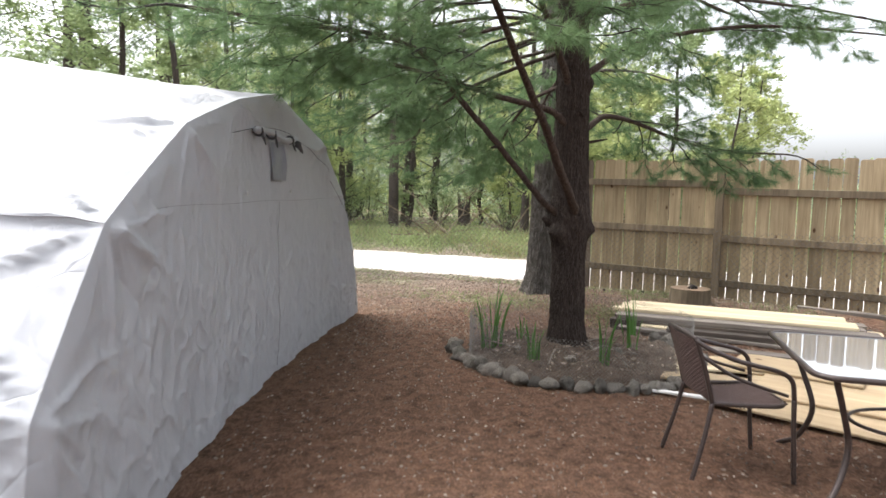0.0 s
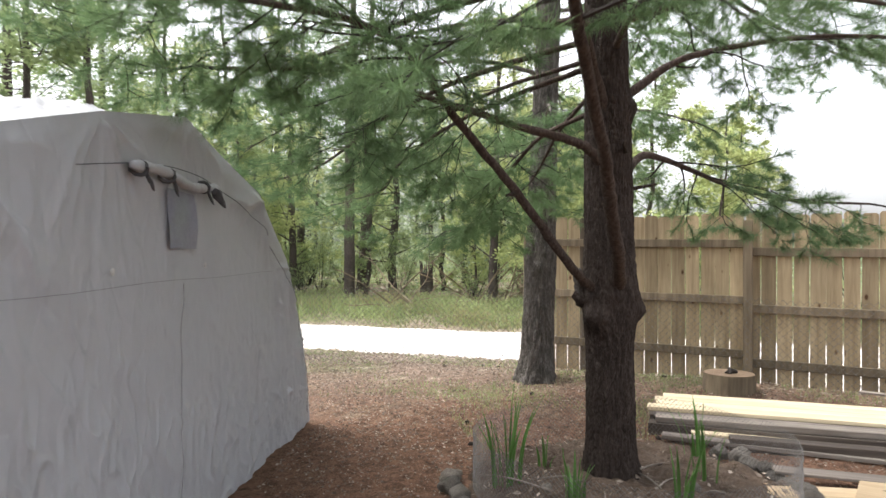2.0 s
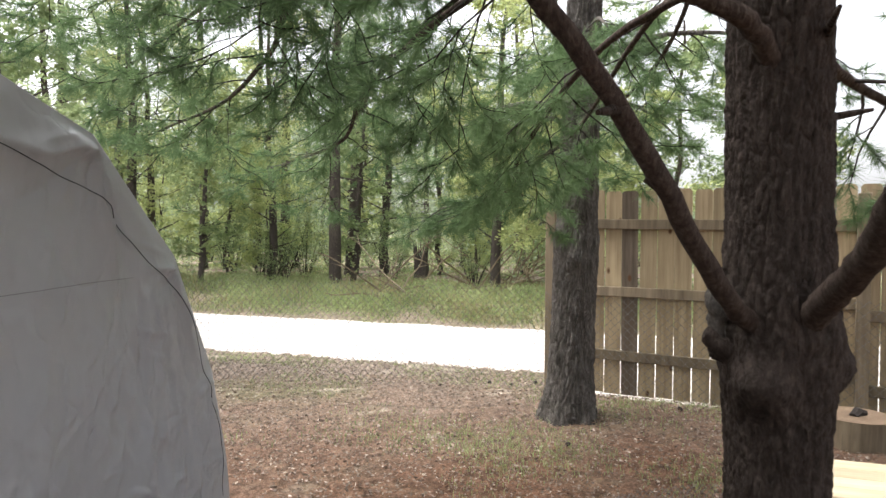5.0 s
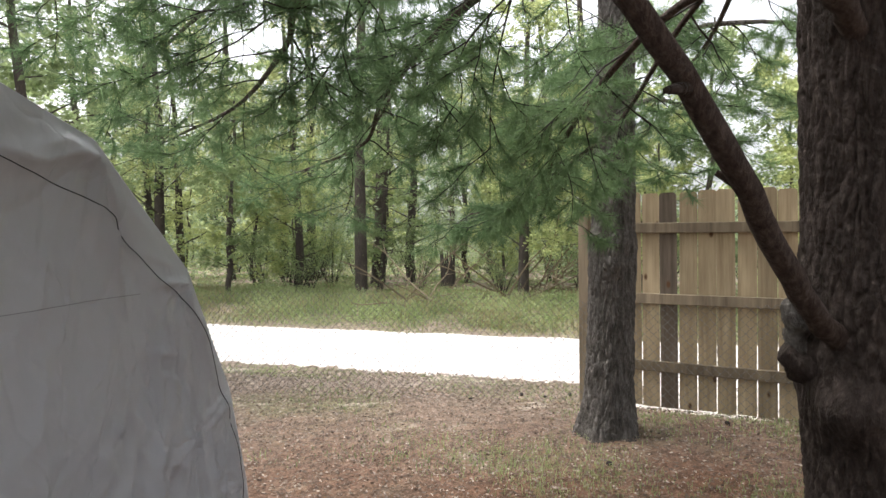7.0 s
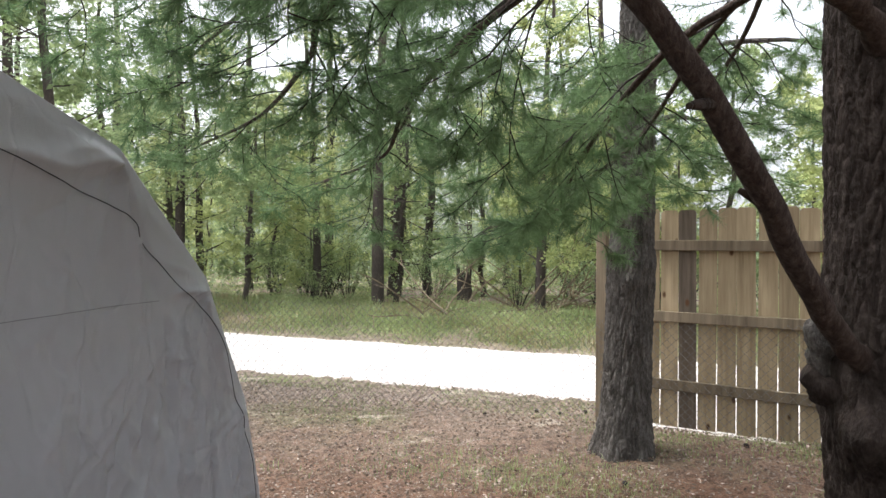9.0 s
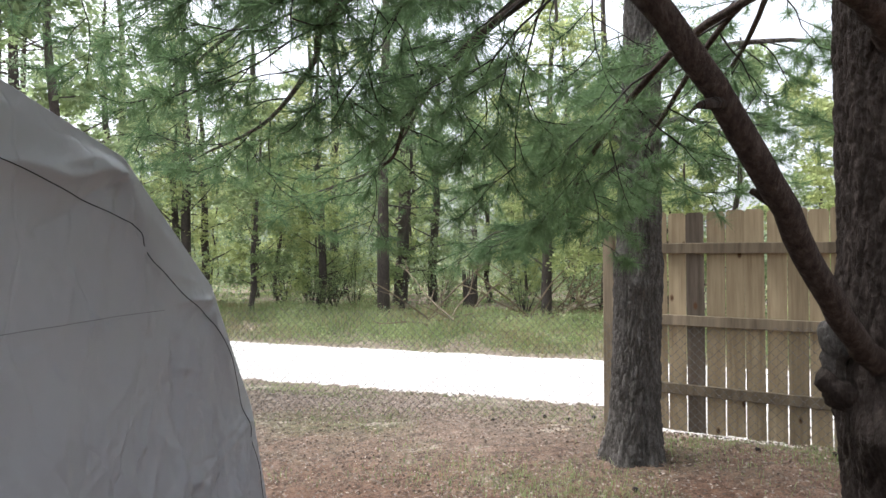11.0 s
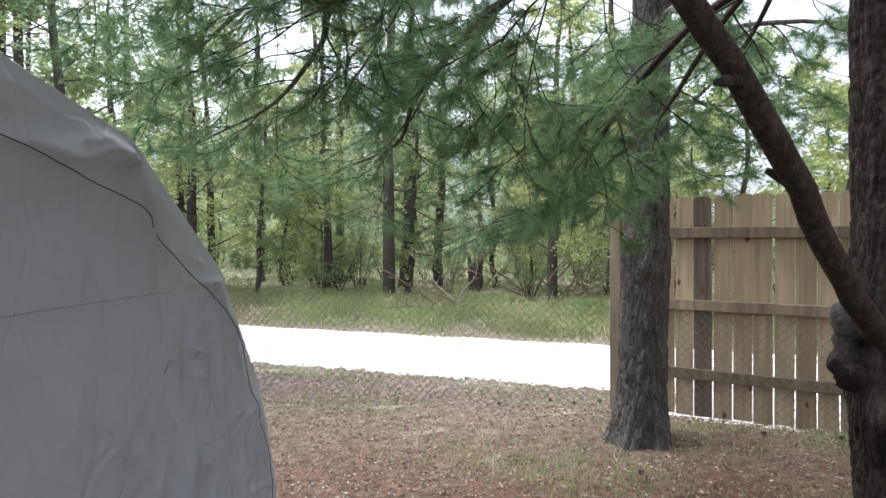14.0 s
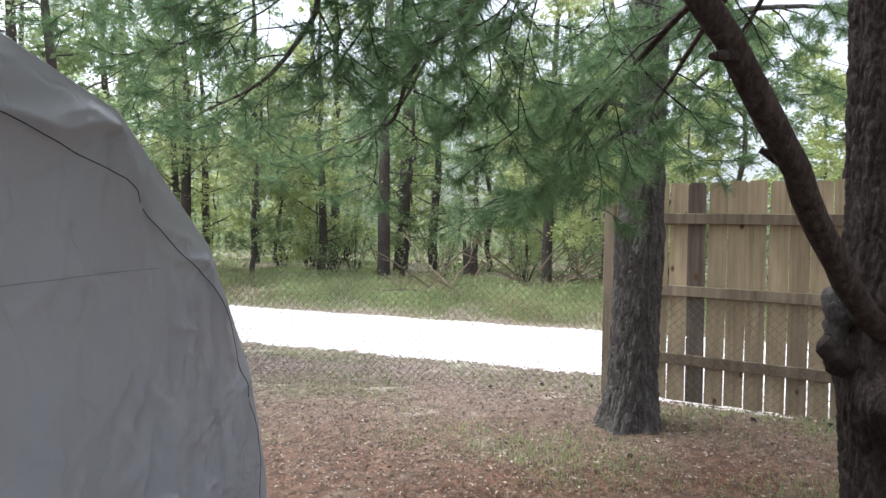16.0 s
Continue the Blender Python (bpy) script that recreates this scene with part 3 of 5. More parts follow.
    # lengthwise roof seams along the frame's corners
    for c in corners[2:3]:
        i = min(range(len(out)), key=lambda j: (out[j] - c).length)
        line = [Vector(verts[j * n1 + i]) + Vector((0, (c.x - centre.x) * 0.002, 0.003)) for j in range(len(steps))]
        mesh_ob("roof_seam", *tube(line, [0.003] * len(line), 5), GREY_TAPE, tent)

    # sewn seam a hand inside the hem
    def rim_share(y, z):
        """How far out of the wall's middle a point lies, 1 at the hem."""
        d = Vector((y - centre.x, z - centre.y, 0)).normalized()
        q = max(out, key=lambda o: (o - centre).normalized().dot(d))
        return math.hypot(y - centre.x, z - centre.y) / (q - centre).length

    seam = []
    for q in smooth_line([(a, b, 0) for a, b in SEAM_LINE], 150):
        u = rim_share(q.x, q.y)
        seam.append((wall_x(q.x) + 0.03 * (1 - u ** 6) - 0.03 + folds(q.x, q.y, u), q.x, q.y + 0.01))
    for _ in range(5):
        seam = [seam[0]] + [((a[0] + 2 * b[0] + c[0]) / 4, b[1], b[2]) for a, b, c in zip(seam, seam[1:], seam[2:])] + [seam[-1]]
    seam = [(x + 0.011, y, z + 0.004) for x, y, z in seam]
    mesh_ob("seam_piping", *tube(seam, [0.0018] * len(seam), 6), PIPING, tent, "thin dark seam piping")

    # door seam and a horizontal seam
    def on_wall(y, z, lift=0.006):
        best = max(abs(y - 5.0) / 2.4, abs(z - 0.75) / 1.15)
        return (wall_x(y) + 0.03 * (1 - min(best, 1) ** 6) - 0.03 + folds(y, z, 0.5) + lift, y, z + 0.01)

    vs = [on_wall(5.36, 0.05 + 1.2 * i / 30, 0.002) for i in range(31)]
    mesh_ob("door_seam", *tube(vs, [0.002] * 31, 5), GREY_TAPE, tent)
    hs = [on_wall(3.3 + 3.5 * i / 60, 1.262 + 0.006 * i / 60 + 0.004 * math.sin(i / 4), 0.0) for i in range(61)]
    mesh_ob("horizontal_seam", *tube(hs, [0.0013] * 61, 5), GREY_TAPE, tent)

    # window film panel and rolled flap with ties
    gv, gf = [], []
    for j in range(13):
        for i in range(9):
            gv.append(on_wall(5.16 + 0.34 * i / 8, 1.41 + 0.26 * j / 12, 0.008 + 0.003 * math.sin(i * 0.8)))
    for j in range(12):
        for i in range(8):
            a = j * 9 + i
            gf.append((a, a + 1, a + 10, a + 9))
    film = mesh_ob("window_film", gv, gf, CLEAR_PVC, tent, "cloudy clear plastic window panel", True)
    roll = [on_wall(4.78 + 0.96 * i / 24, 1.715 + 0.015 * math.sin(i * 0.3), 0.03) for i in range(25)]
    rr = [0.018 + 0.006 * abs(math.sin(i * 0.62)) for i in range(25)]
    rr[0] = rr[-1] = 0.014
    mesh_ob("rolled_flap", *tube(roll, rr, 14, 0.18), CLOTH, tent, "rolled up grey cloth flap", True)
    for y in (4.86, 5.1, 5.55):
        loop = [on_wall(y + 0.012 * math.sin(k), 1.715 + 0.027 * math.sin(k * 0.7), 0.03 + 0.027 * math.cos(k * 0.7)) for k in range(10)]
        tail = [on_wall(y + 0.02 + 0.05 * k / 4, 1.69 - 0.014 * k, 0.05) for k in range(5)]
        mesh_ob("tie_strap", *join([tube(loop, [0.009] * 10, 6), tube(tail, [0.008, 0.009, 0.009, 0.007, 0.003], 6)]), DARK_CLOTH, tent, "dark tie strap")
    tail = [on_wall(5.62 + 0.14 * k / 5, 1.70 - 0.014 * k, 0.06) for k in range(6)]
    mesh_ob("tie_strap", *tube(tail, [0.02, 0.024, 0.02, 0.017, 0.012, 0.004], 8, 0.2), DARK_CLOTH, tent, "dark tie strap")
    for y, z in ((4.66, 1.32), (5.62, 1.33)):
        bm = bmesh.new()
        bmesh.ops.create_uvsphere(bm, u_segments=10, v_segments=6, radius=0.014, matrix=Matrix.Translation(on_wall(y, z, 0.006)) @ Matrix.Diagonal((0.5, 1, 1, 1)))
        part("toggle", bm, PALE_STONE, tent, "small white toggle")


build_tent()


# ---- wooden fence ----
FENCE_A = Vector((4.055, 9.885))
FD = Vector((0.752, -0.659)).normalized()
FN = Vector((-FD.y, FD.x)) * -1  # towards the yard
if FN.dot(Vector((1.5, 4.3)) - FENCE_A) < 0:
    FN = -FN
FENCE_YAW = math.degrees(math.atan2(FD.y, FD.x))


def fence_pose(s, off, z, tilt=0.0):
    p = FENCE_A + FD * s + FN * off
    return pose(p.x, p.y, z, 0, tilt, FENCE_YAW)


def picket_mesh(h, w, name, mat):
    bm = bmesh.new()
    t = 0.016
    c = 0.02
    prof = [(-w / 2, 0), (w / 2, 0), (w / 2, h - c), (w / 2 - c, h), (-w / 2 + c, h), (-w / 2, h - c)]
    front = [bm.verts.new((x, -t / 2, z)) for x, z in prof]
    back = [bm.verts.new((x, t / 2, z)) for x, z in prof]
    bm.faces.new(front)
    bm.faces.new(back[::-1])
    for i in range(6):
        k = (i + 1) % 6
        bm.faces.new((front[k], front[i], back[i], back[k]))
    me = bpy.data.meshes.new(name)
    bm.to_mesh(me)
    bm.free()
    me.materials.append(mat)
    return me


def beam_mesh(name, size, mat, bevel=0.004):
    bm = bmesh.new()
    box_bm(bm, size, Matrix(), bevel)
    me = bpy.data.meshes.new(name)
    bm.to_mesh(me)
    bm.free()
    me.materials.append(mat)
    return me


def build_fence():
    fence = empty("wooden_fence", pose(FENCE_A.x, FENCE_A.y, 0), "unpainted pine picket fence with weathered rails", "fence")
    inv = fence.matrix_world.inverted()

    def add(name, me, m, label=""):
        ob = new(name, me)
        ob.parent = fence
        ob.matrix_basis = inv @ m
        return tagged(ob, label)

    fresh = [picket_mesh(1.848 + dh, 0.1415, "picket", PICKET) for dh in (0, 0.01, -0.012)]
    old = picket_mesh(1.848, 0.1415, "picket", OLD_PICKET)
    post = beam_mesh("fence_post", (0.09, 0.09, 2.1), RAIL)
    rng = random.Random(4)
    bays = 5
    base = lambda s: float(ground_z(*(FENCE_A + FD * s))) + 0.0
    for k in range(int(bays * 2.44 / 0.1515)):
        s = 0.06 + k * 0.1515
        drop = 0.0 if s < 2.44 else -0.005 * (s - 2.44)
        me = old if k in (4, 31) else fresh[rng.randrange(3)]
        add("picket", me, fence_pose(s, 0.0, 0.012 + drop + rng.uniform(-0.008, 0.008), rng.uniform(-0.35, 0.35)), "grey weathered picket" if me is old else "")
    for b in range(bays + 1):
        if b == 0:
            add("fence_post", beam_mesh("fence_post", (0.09, 0.09, 1.75), RAIL), fence_pose(-0.055, 0.06, 0.8))
        else:
            add("fence_post", post, fence_pose(b * 2.44, 0.07, 0.74))
    rail = beam_mesh("rail", (2.36, 0.04, 0.088), RAIL)
    for b in range(bays):
        for z in (0.36, 0.94, 1.55):
            dz = 0 if b == 0 else -0.11 - 0.02 * (b - 1)
            add("rail", rail, fence_pose(b * 2.44 + 1.22, 0.03, z + dz, 0.5 if b == 0 else 0.6))


build_fence()


# ---- chain link fence ----
def wire_net(name, path, z0, height, cell, radius, mat, parent, sag=0.0, wob=0.0):
    """Diamond netting along a line: zigzag wires as three-sided rods."""
    pts = [Vector((*p, 0)) for p in path]
    lens = [0]
    for a, b in zip(pts, pts[1:]):
        lens.append(lens[-1] + (b - a).length)

    def at(s):
        k = max(j for j in range(len(pts) - 1) if lens[j] <= s + 1e-9)
        k = min(k, len(pts) - 2)
        return pts[k].lerp(pts[k + 1], (s - lens[k]) / (lens[k + 1] - lens[k]))

    rows = int(height / (cell / 2))
    P, F = [], []
    ncol = int(lens[-1] / (cell / 2))
    tri = [(0, 1), (0.87, -0.5), (-0.87, -0.5)]
    for c in range(ncol):
        for r in range(rows):
            up = (c + r) % 2 == 0
            s0 = c * cell / 2
            a, b = at(min(s0, lens[-1])), at(min(s0 + cell / 2, lens[-1]))
            za, zb = (r, r + 1) if up else (r + 1, r)
            sgz = sag * math.sin(s0 * 1.9) * math.sin(s0 * 0.7 + 1)
            ga = float(ground_z(a.x, a.y)) if z0 is None else z0
            pa = Vector((a.x + wob * math.sin(s0 * 5), a.y + wob * math.cos(s0 * 4 + za), ga + za * cell / 2 * (1 + sgz)))
            pb = Vector((b.x + wob * math.sin(s0 * 5), b.y + wob * math.cos(s0 * 4 + zb), ga + zb * cell / 2 * (1 + sgz)))
            d = (pb - pa).normalized()
            e = d.cross(Vector((0, 0, 1))).normalized()
            g = d.cross(e)
            o = len(P)
            for q in (pa, pb):
                for x, y in tri:
                    P.append(q + radius * (x * e + y * g))
            F += [(o, o + 1, o + 4, o + 3), (o + 1, o + 2, o + 5, o + 4), (o + 2, o, o + 3, o + 5)]
    return mesh_ob(name, P, F, mat, parent)


def build_chain_link():
    thing = empty("chain_link_fence", pose(0, 0, 0), "low rusty grey chain link fence along the yard edge", "fence")
    a = FENCE_A + FN * 0.14 - FD * 0.05
    right = FENCE_A + FN * 0.16 + FD * 4.6
    left = (-4.2, 12.3)
    net = wire_net("netting", [left, (0.9, 10.82), (a.x, a.y), (right.x, right.y)], None, 1.0, 0.075, 0.0021, WIRE, thing, 0.03)
    tagged(net, kind="stuff")
    for x, y in (left, (-1.6, 11.55), (right.x, right.y)):
        z = float(ground_z(x, y))
        mesh_ob("line_post", *tube([(x, y, z - 0.1), (x, y, z + 1.02), (x, y, z + 1.04)], [0.022, 0.022, 0.012], 12), WIRE, thing, smooth=True)


build_chain_link()


# ---- foliage helpers ----
def needle_tufts(name, centres, dirs, mat, parent, per=28, length=0.085, width=0.0016, label="", seed=1):
    rg = np.random.default_rng(seed)
    c = np.repeat(np.asarray(centres, float), per, 0)
    d = np.repeat(np.asarray(dirs, float), per, 0)
    n = len(c)
    r = rg.standard_normal((n, 3))
    r /= np.linalg.norm(r, axis=1)[:, None]
    w = d * 0.75 + r
    w[:, 2] -= 0.1
    w /= np.linalg.norm(w, axis=1)[:, None]
    L = length * rg.uniform(0.65, 1.15, n)[:, None]
    side = np.cross(w, rg.standard_normal((n, 3)))
    side /= np.linalg.norm(side, axis=1)[:, None]
    root = c + d * rg.uniform(-0.04, 0.02, n)[:, None]
    v = np.stack([root - side * width, root + side * width, root + w * L], 1).reshape(-1, 3)
    f = np.arange(3 * n).reshape(-1, 3)
    return mesh_ob(name, v, f, mat, parent, label)


def leaf_cloud(name, centres, size, mat, parent, label="", seed=1, flat=0.5):
    rg = np.random.default_rng(seed)
    c = np.asarray(centres, float)
    n = len(c)
    a = rg.standard_normal((n, 3))
    a[:, 2] *= flat
    a /= np.linalg.norm(a, axis=1)[:, None]
    b = np.cross(a, rg.standard_normal((n, 3)))
    b /= np.linalg.norm(b, axis=1)[:, None]
    s = size * rg.uniform(0.6, 1.3, n)[:, None]
    nrm = np.cross(a, b)
    v = np.stack([c - a * s, c + b * s * 0.5 + nrm * s * 0.1, c + a * s, c - b * s * 0.5 + nrm * s * 0.1], 1).reshape(-1, 3)
    return mesh_ob(name, v, np.arange(4 * n).reshape(-1, 4), mat, parent, label)


def rand_dir(rng):
    while True:
        v = Vector((rng.uniform(-1, 1), rng.uniform(-1, 1), rng.uniform(-1, 1)))
        if 0.1 < v.length < 1:
            return v.normalized()


class Pine:
    """Collects the twigs and needle tufts of one pine."""

    def __init__(self, seed):
        self.rng = random.Random(seed)
        self.twigs, self.c, self.d = [], [], []

    def tuft(self, p, d):
        self.c.append(tuple(p))
        self.d.append(tuple(d))

    def twig(self, start, way, length, r, level, droop=0.25, leafy=1.0):
        rng = self.rng
        n = 5 if level < 2 else 4
        pts, p, w = [start], Vector(start), Vector(way)
        for i in range(n):
            w = (w + rand_dir(rng) * 0.22 + Vector((0, 0, -droop * 0.25 if i < n - 2 else 0.12))).normalized()
            p = p + w * length / n
            pts.append(p.copy())
        self.twigs.append(tube(pts, [max(0.0021, r * (1 - 0.75 * i / n)) for i in range(n + 1)], 5 if r > 0.006 else 3, cap=False))
        if level >= 2 or length < 0.2:
            for i in range(2, n + 1):
                if rng.random() < leafy:
                    self.tuft(pts[i], (pts[i] - pts[i - 1]).normalized())
            return
        k = max(3, int(length / 0.11))
        for j in range(k):
            u = 0.25 + 0.75 * (j + rng.random()) / k
            i = min(int(u * n), n - 1)
            q = pts[i].lerp(pts[i + 1], u * n - i)
            axis = (pts[i + 1] - pts[i]).normalized()
            side = axis.cross(Vector((0, 0, 1))).normalized() * (1 if j % 2 else -1)
            d = (axis * 0.8 + side * rng.uniform(0.5, 1.0) + Vector((0, 0, rng.uniform(-0.35, 0.25)))).normalized()
            self.twig(q, d, length * rng.uniform(0.25, 0.5), r * 0.5, level + 1, droop, leafy)
        self.tuft(pts[-1], w)

    def limb(self, pts, r0, r1, sub=10, sub_len=0.7, start=0.3, droop=0.3, leafy=1.0):
        line = smooth_line(pts, 8 * (len(pts) - 1))
        n = len(line) - 1
        self_r = [r0 + (r1 - r0) * (i / n) ** 0.8 for i in range(n + 1)]
        for k in range(sub):
            u = start + (1 - start) * (k + self.rng.random()) / sub
            i = min(int(u * n), n - 1)
            axis = (line[i + 1] - line[i]).normalized()
            side = axis.cross(Vector((0, 0, 1)))
            side = side.normalized() if side.length > 0.05 else Vector((1, 0, 0))
            d = (axis * self.rng.uniform(0.4, 1.0) + side * (1 if k % 2 else -1) * self.rng.uniform(0.5, 1.0) + Vector((0, 0, self.rng.uniform(-0.5, 0.15)))).normalized()
            self.twig(line[i], d, sub_len * self.rng.uniform(0.55, 1.1) * (1.15 - 0.5 * u), max(0.004, self_r[i] * 0.4), 0 if sub_len > 0.6 else 1, droop, leafy)
        self.twig(line[-1], (line[-1] - line[-2]).normalized(), sub_len * 0.6, max(0.004, r1), 1, droop, leafy)
        return tube([p + rand_dir(self.rng) * 0.15 * self_r[i] for i, p in enumerate(line)], self_r, 10, 0.12)


def trunk_mesh(name, base, top, profile, mat, parent, knobs=(), segs=180, rings=640, ridge=0.012, seed=0.0, plates=5.0, rise=10.0):
    """A trunk with ridged bark relief. profile: (height, radius) pairs; knobs: (height, angle, size, out)."""
    b, t = Vector(base), Vector(top)
    H = t.z - b.z
    hs = [p[0] for p in profile]
    rs = [p[1] for p in profile]
    verts, faces = [], []
    fine = int(rings * 0.88)
    levels = [3.3 * j / fine for j in range(fine)] + [3.3 + (H - 3.3) * j / (rings - fine) for j in range(rings - fine + 1)]
    for j, z in enumerate(levels):
        r0 = float(np.interp(z, hs, rs))
        c = b.lerp(t, z / H)
        for i in range(segs):
            th = 2 * math.pi * i / segs
            ca, sa = math.cos(th), math.sin(th)
            w = noise.noise((ca * 3, sa * 3, z * 4 + seed)) * 0.5
            cell = noise.voronoi((ca * plates + w, sa * plates - w, (z + seed) * rise + 2.2 * w))[0]
            e = min(1.0, (cell[1] - cell[0]) * 3.2)
            cell = noise.voronoi((ca * plates * 2.3 + w, sa * plates * 2.3, (z - seed) * rise * 2.6 + w))[0]
            scale = min(1.0, (cell[1] - cell[0]) * 2.0)
            lift = noise.noise((ca * plates * 1.1, sa * plates * 1.1, z * rise * 0.8 + seed))
            r = r0 + ridge * (e * (0.8 + 0.25 * lift) + 0.3 * scale - 0.75) + 0.012 * noise.noise((ca * 1.5, sa * 1.5, z * 1.3 + seed)) + 0.0025 * noise.noise((ca * 24, sa * 24, z * 60))
            for kz, ka, ks, ko in knobs:
                da = math.atan2(math.sin(th - ka), math.cos(th - ka)) * r0
                dz = z - kz
                r += ko * math.exp(-(da * da + dz * dz) / (ks * ks))
            if z < 0.35:
                r += 0.05 * (1 - z / 0.35) ** 2 * (0.7 + 0.5 * math.sin(th * 5 + seed))
            verts.append((c.x + r * ca, c.y + r * sa, c.z + (0 if j else -0.05)))
    for j in range(len(levels) - 1):
        for i in range(segs):
            k = (i + 1) % segs
            faces.append((j * segs + i, j * segs + k, (j + 1) * segs + k, (j + 1) * segs + i))
    return mesh_ob(name, verts, faces, mat, parent, smooth=True)


# ---- the pine in the bed ----
def build_pine_in_bed():
    tree = empty("pine_tree", pose(0, 0, 0), "white pine with low forked limbs growing in the stone-ringed bed", "tree")
    x, y = 2.93, 5.72
    prof = [(0, 0.165), (0.3, 0.145), (0.8, 0.138), (1.0, 0.155), (1.15, 0.175), (1.3, 0.155), (1.5, 0.142), (2.2, 0.135), (3.5, 0.115), (6, 0.08)]
    knobs = [(1.02, math.radians(215), 0.07, 0.075), (1.06, math.radians(335), 0.06, 0.05), (2.25, math.radians(330), 0.06, 0.04)]
    trunk_mesh("trunk", (x, y, 0.02), (x - 0.12, y - 0.05, 6.0), prof, RED_TRUNK, tree, knobs, segs=220, rings=700, ridge=0.0105, seed=2.0, plates=6.6, rise=12.0)
    p = Pine(11)
    limbs = [
        p.limb([(2.85, 5.68, 1.15), (2.6, 5.57, 1.33), (2.225, 5.36, 1.69), (1.82, 5.25, 2.09), (1.6, 5.02, 2.27), (1.3, 4.85, 2.36), (0.86, 4.77, 2.38), (0.1, 4.65, 2.42)], 0.031, 0.011, 18, 0.95, 0.55),
        p.limb([(2.86, 5.66, 1.9), (2.66, 5.58, 2.03), (2.3, 5.55, 2.1), (1.85, 5.5, 2.2), (1.3, 5.4, 2.3), (0.7, 5.5, 2.3)], 0.034, 0.01, 8, 0.75, 0.5),
        p.limb([(2.86, 5.66, 2.2), (2.55, 5.35, 2.65), (2.2, 5.0, 3.05), (1.6, 4.6, 3.3)], 0.035, 0.01, 12, 0.95, 0.3),
        p.limb([(2.94, 5.65, 1.17), (2.886, 5.554, 1.246), (2.753, 5.309, 1.356), (2.58, 5.03, 1.52), (2.39, 4.743, 1.728), (2.29, 4.577, 1.826), (2.05, 4.25, 2.06), (1.85, 3.95, 2.26), (1.6, 3.6, 2.45), (1.2, 3.3, 2.6)], 0.045, 0.014, 9, 0.8, 0.72),
        p.limb([(3.02, 5.76, 1.9), (3.3, 5.98, 2.05), (3.7, 6.2, 2.03), (4.1, 6.2, 1.9), (4.5, 6.1, 1.8), (5.1, 6.0, 1.78)], 0.03, 0.008, 15, 0.75, 0.3),
        p.limb([(3.0, 5.7, 2.35), (3.5, 5.75, 2.65), (4.4, 5.6, 2.8), (5.4, 5.4, 2.75)], 0.03, 0.008, 8, 0.7, 0.25),
        p.limb([(2.9, 5.85, 2.3), (2.74, 6.5, 2.2), (2.67, 7.2, 1.87), (2.77, 7.75, 1.7), (2.5, 8.2, 1.62)], 0.018, 0.006, 18, 0.75, 0.3),
        p.limb([(2.85, 5.78, 2.55), (2.45, 6.1, 2.42), (2.08, 6.44, 2.255), (1.86, 7.05, 2.08), (1.8, 7.5, 1.93), (1.5, 8.0, 1.85)], 0.02, 0.006, 14, 0.65, 0.25, leafy=0.85),
        p.limb([(2.83, 5.72, 2.7), (2.1, 6.0, 2.48), (1.56, 6.33, 2.23), (1.46, 6.76, 2.16), (1.24, 7.3, 2.06), (0.9, 7.8, 2.0)], 0.02, 0.006, 14, 0.65, 0.25, leafy=0.85),
        p.limb([(2.9, 5.8, 2.9), (3.3, 6.6, 2.75), (3.6, 7.4, 2.5), (3.7, 8.2, 2.3)], 0.022, 0.007, 5, 0.6, 0.3),
        p.limb([(2.85, 5.7, 3.1), (2.0, 6.3, 3.0), (1.2, 6.9, 2.8), (0.4, 7.3, 2.6)], 0.03, 0.007, 10, 0.85, 0.3),
        p.limb([(2.9, 5.75, 3.0), (3.6, 5.9, 3.2), (4.6, 6.3, 3.1), (5.6, 6.6, 3.0)], 0.028, 0.007, 6, 0.8, 0.2),
        p.limb([(2.86, 5.7, 3.3), (2.0, 5.3, 3.4), (1.0, 5.2, 3.3), (0.0, 5.4, 3.1)], 0.03, 0.007, 9, 0.9, 0.2),
    ]
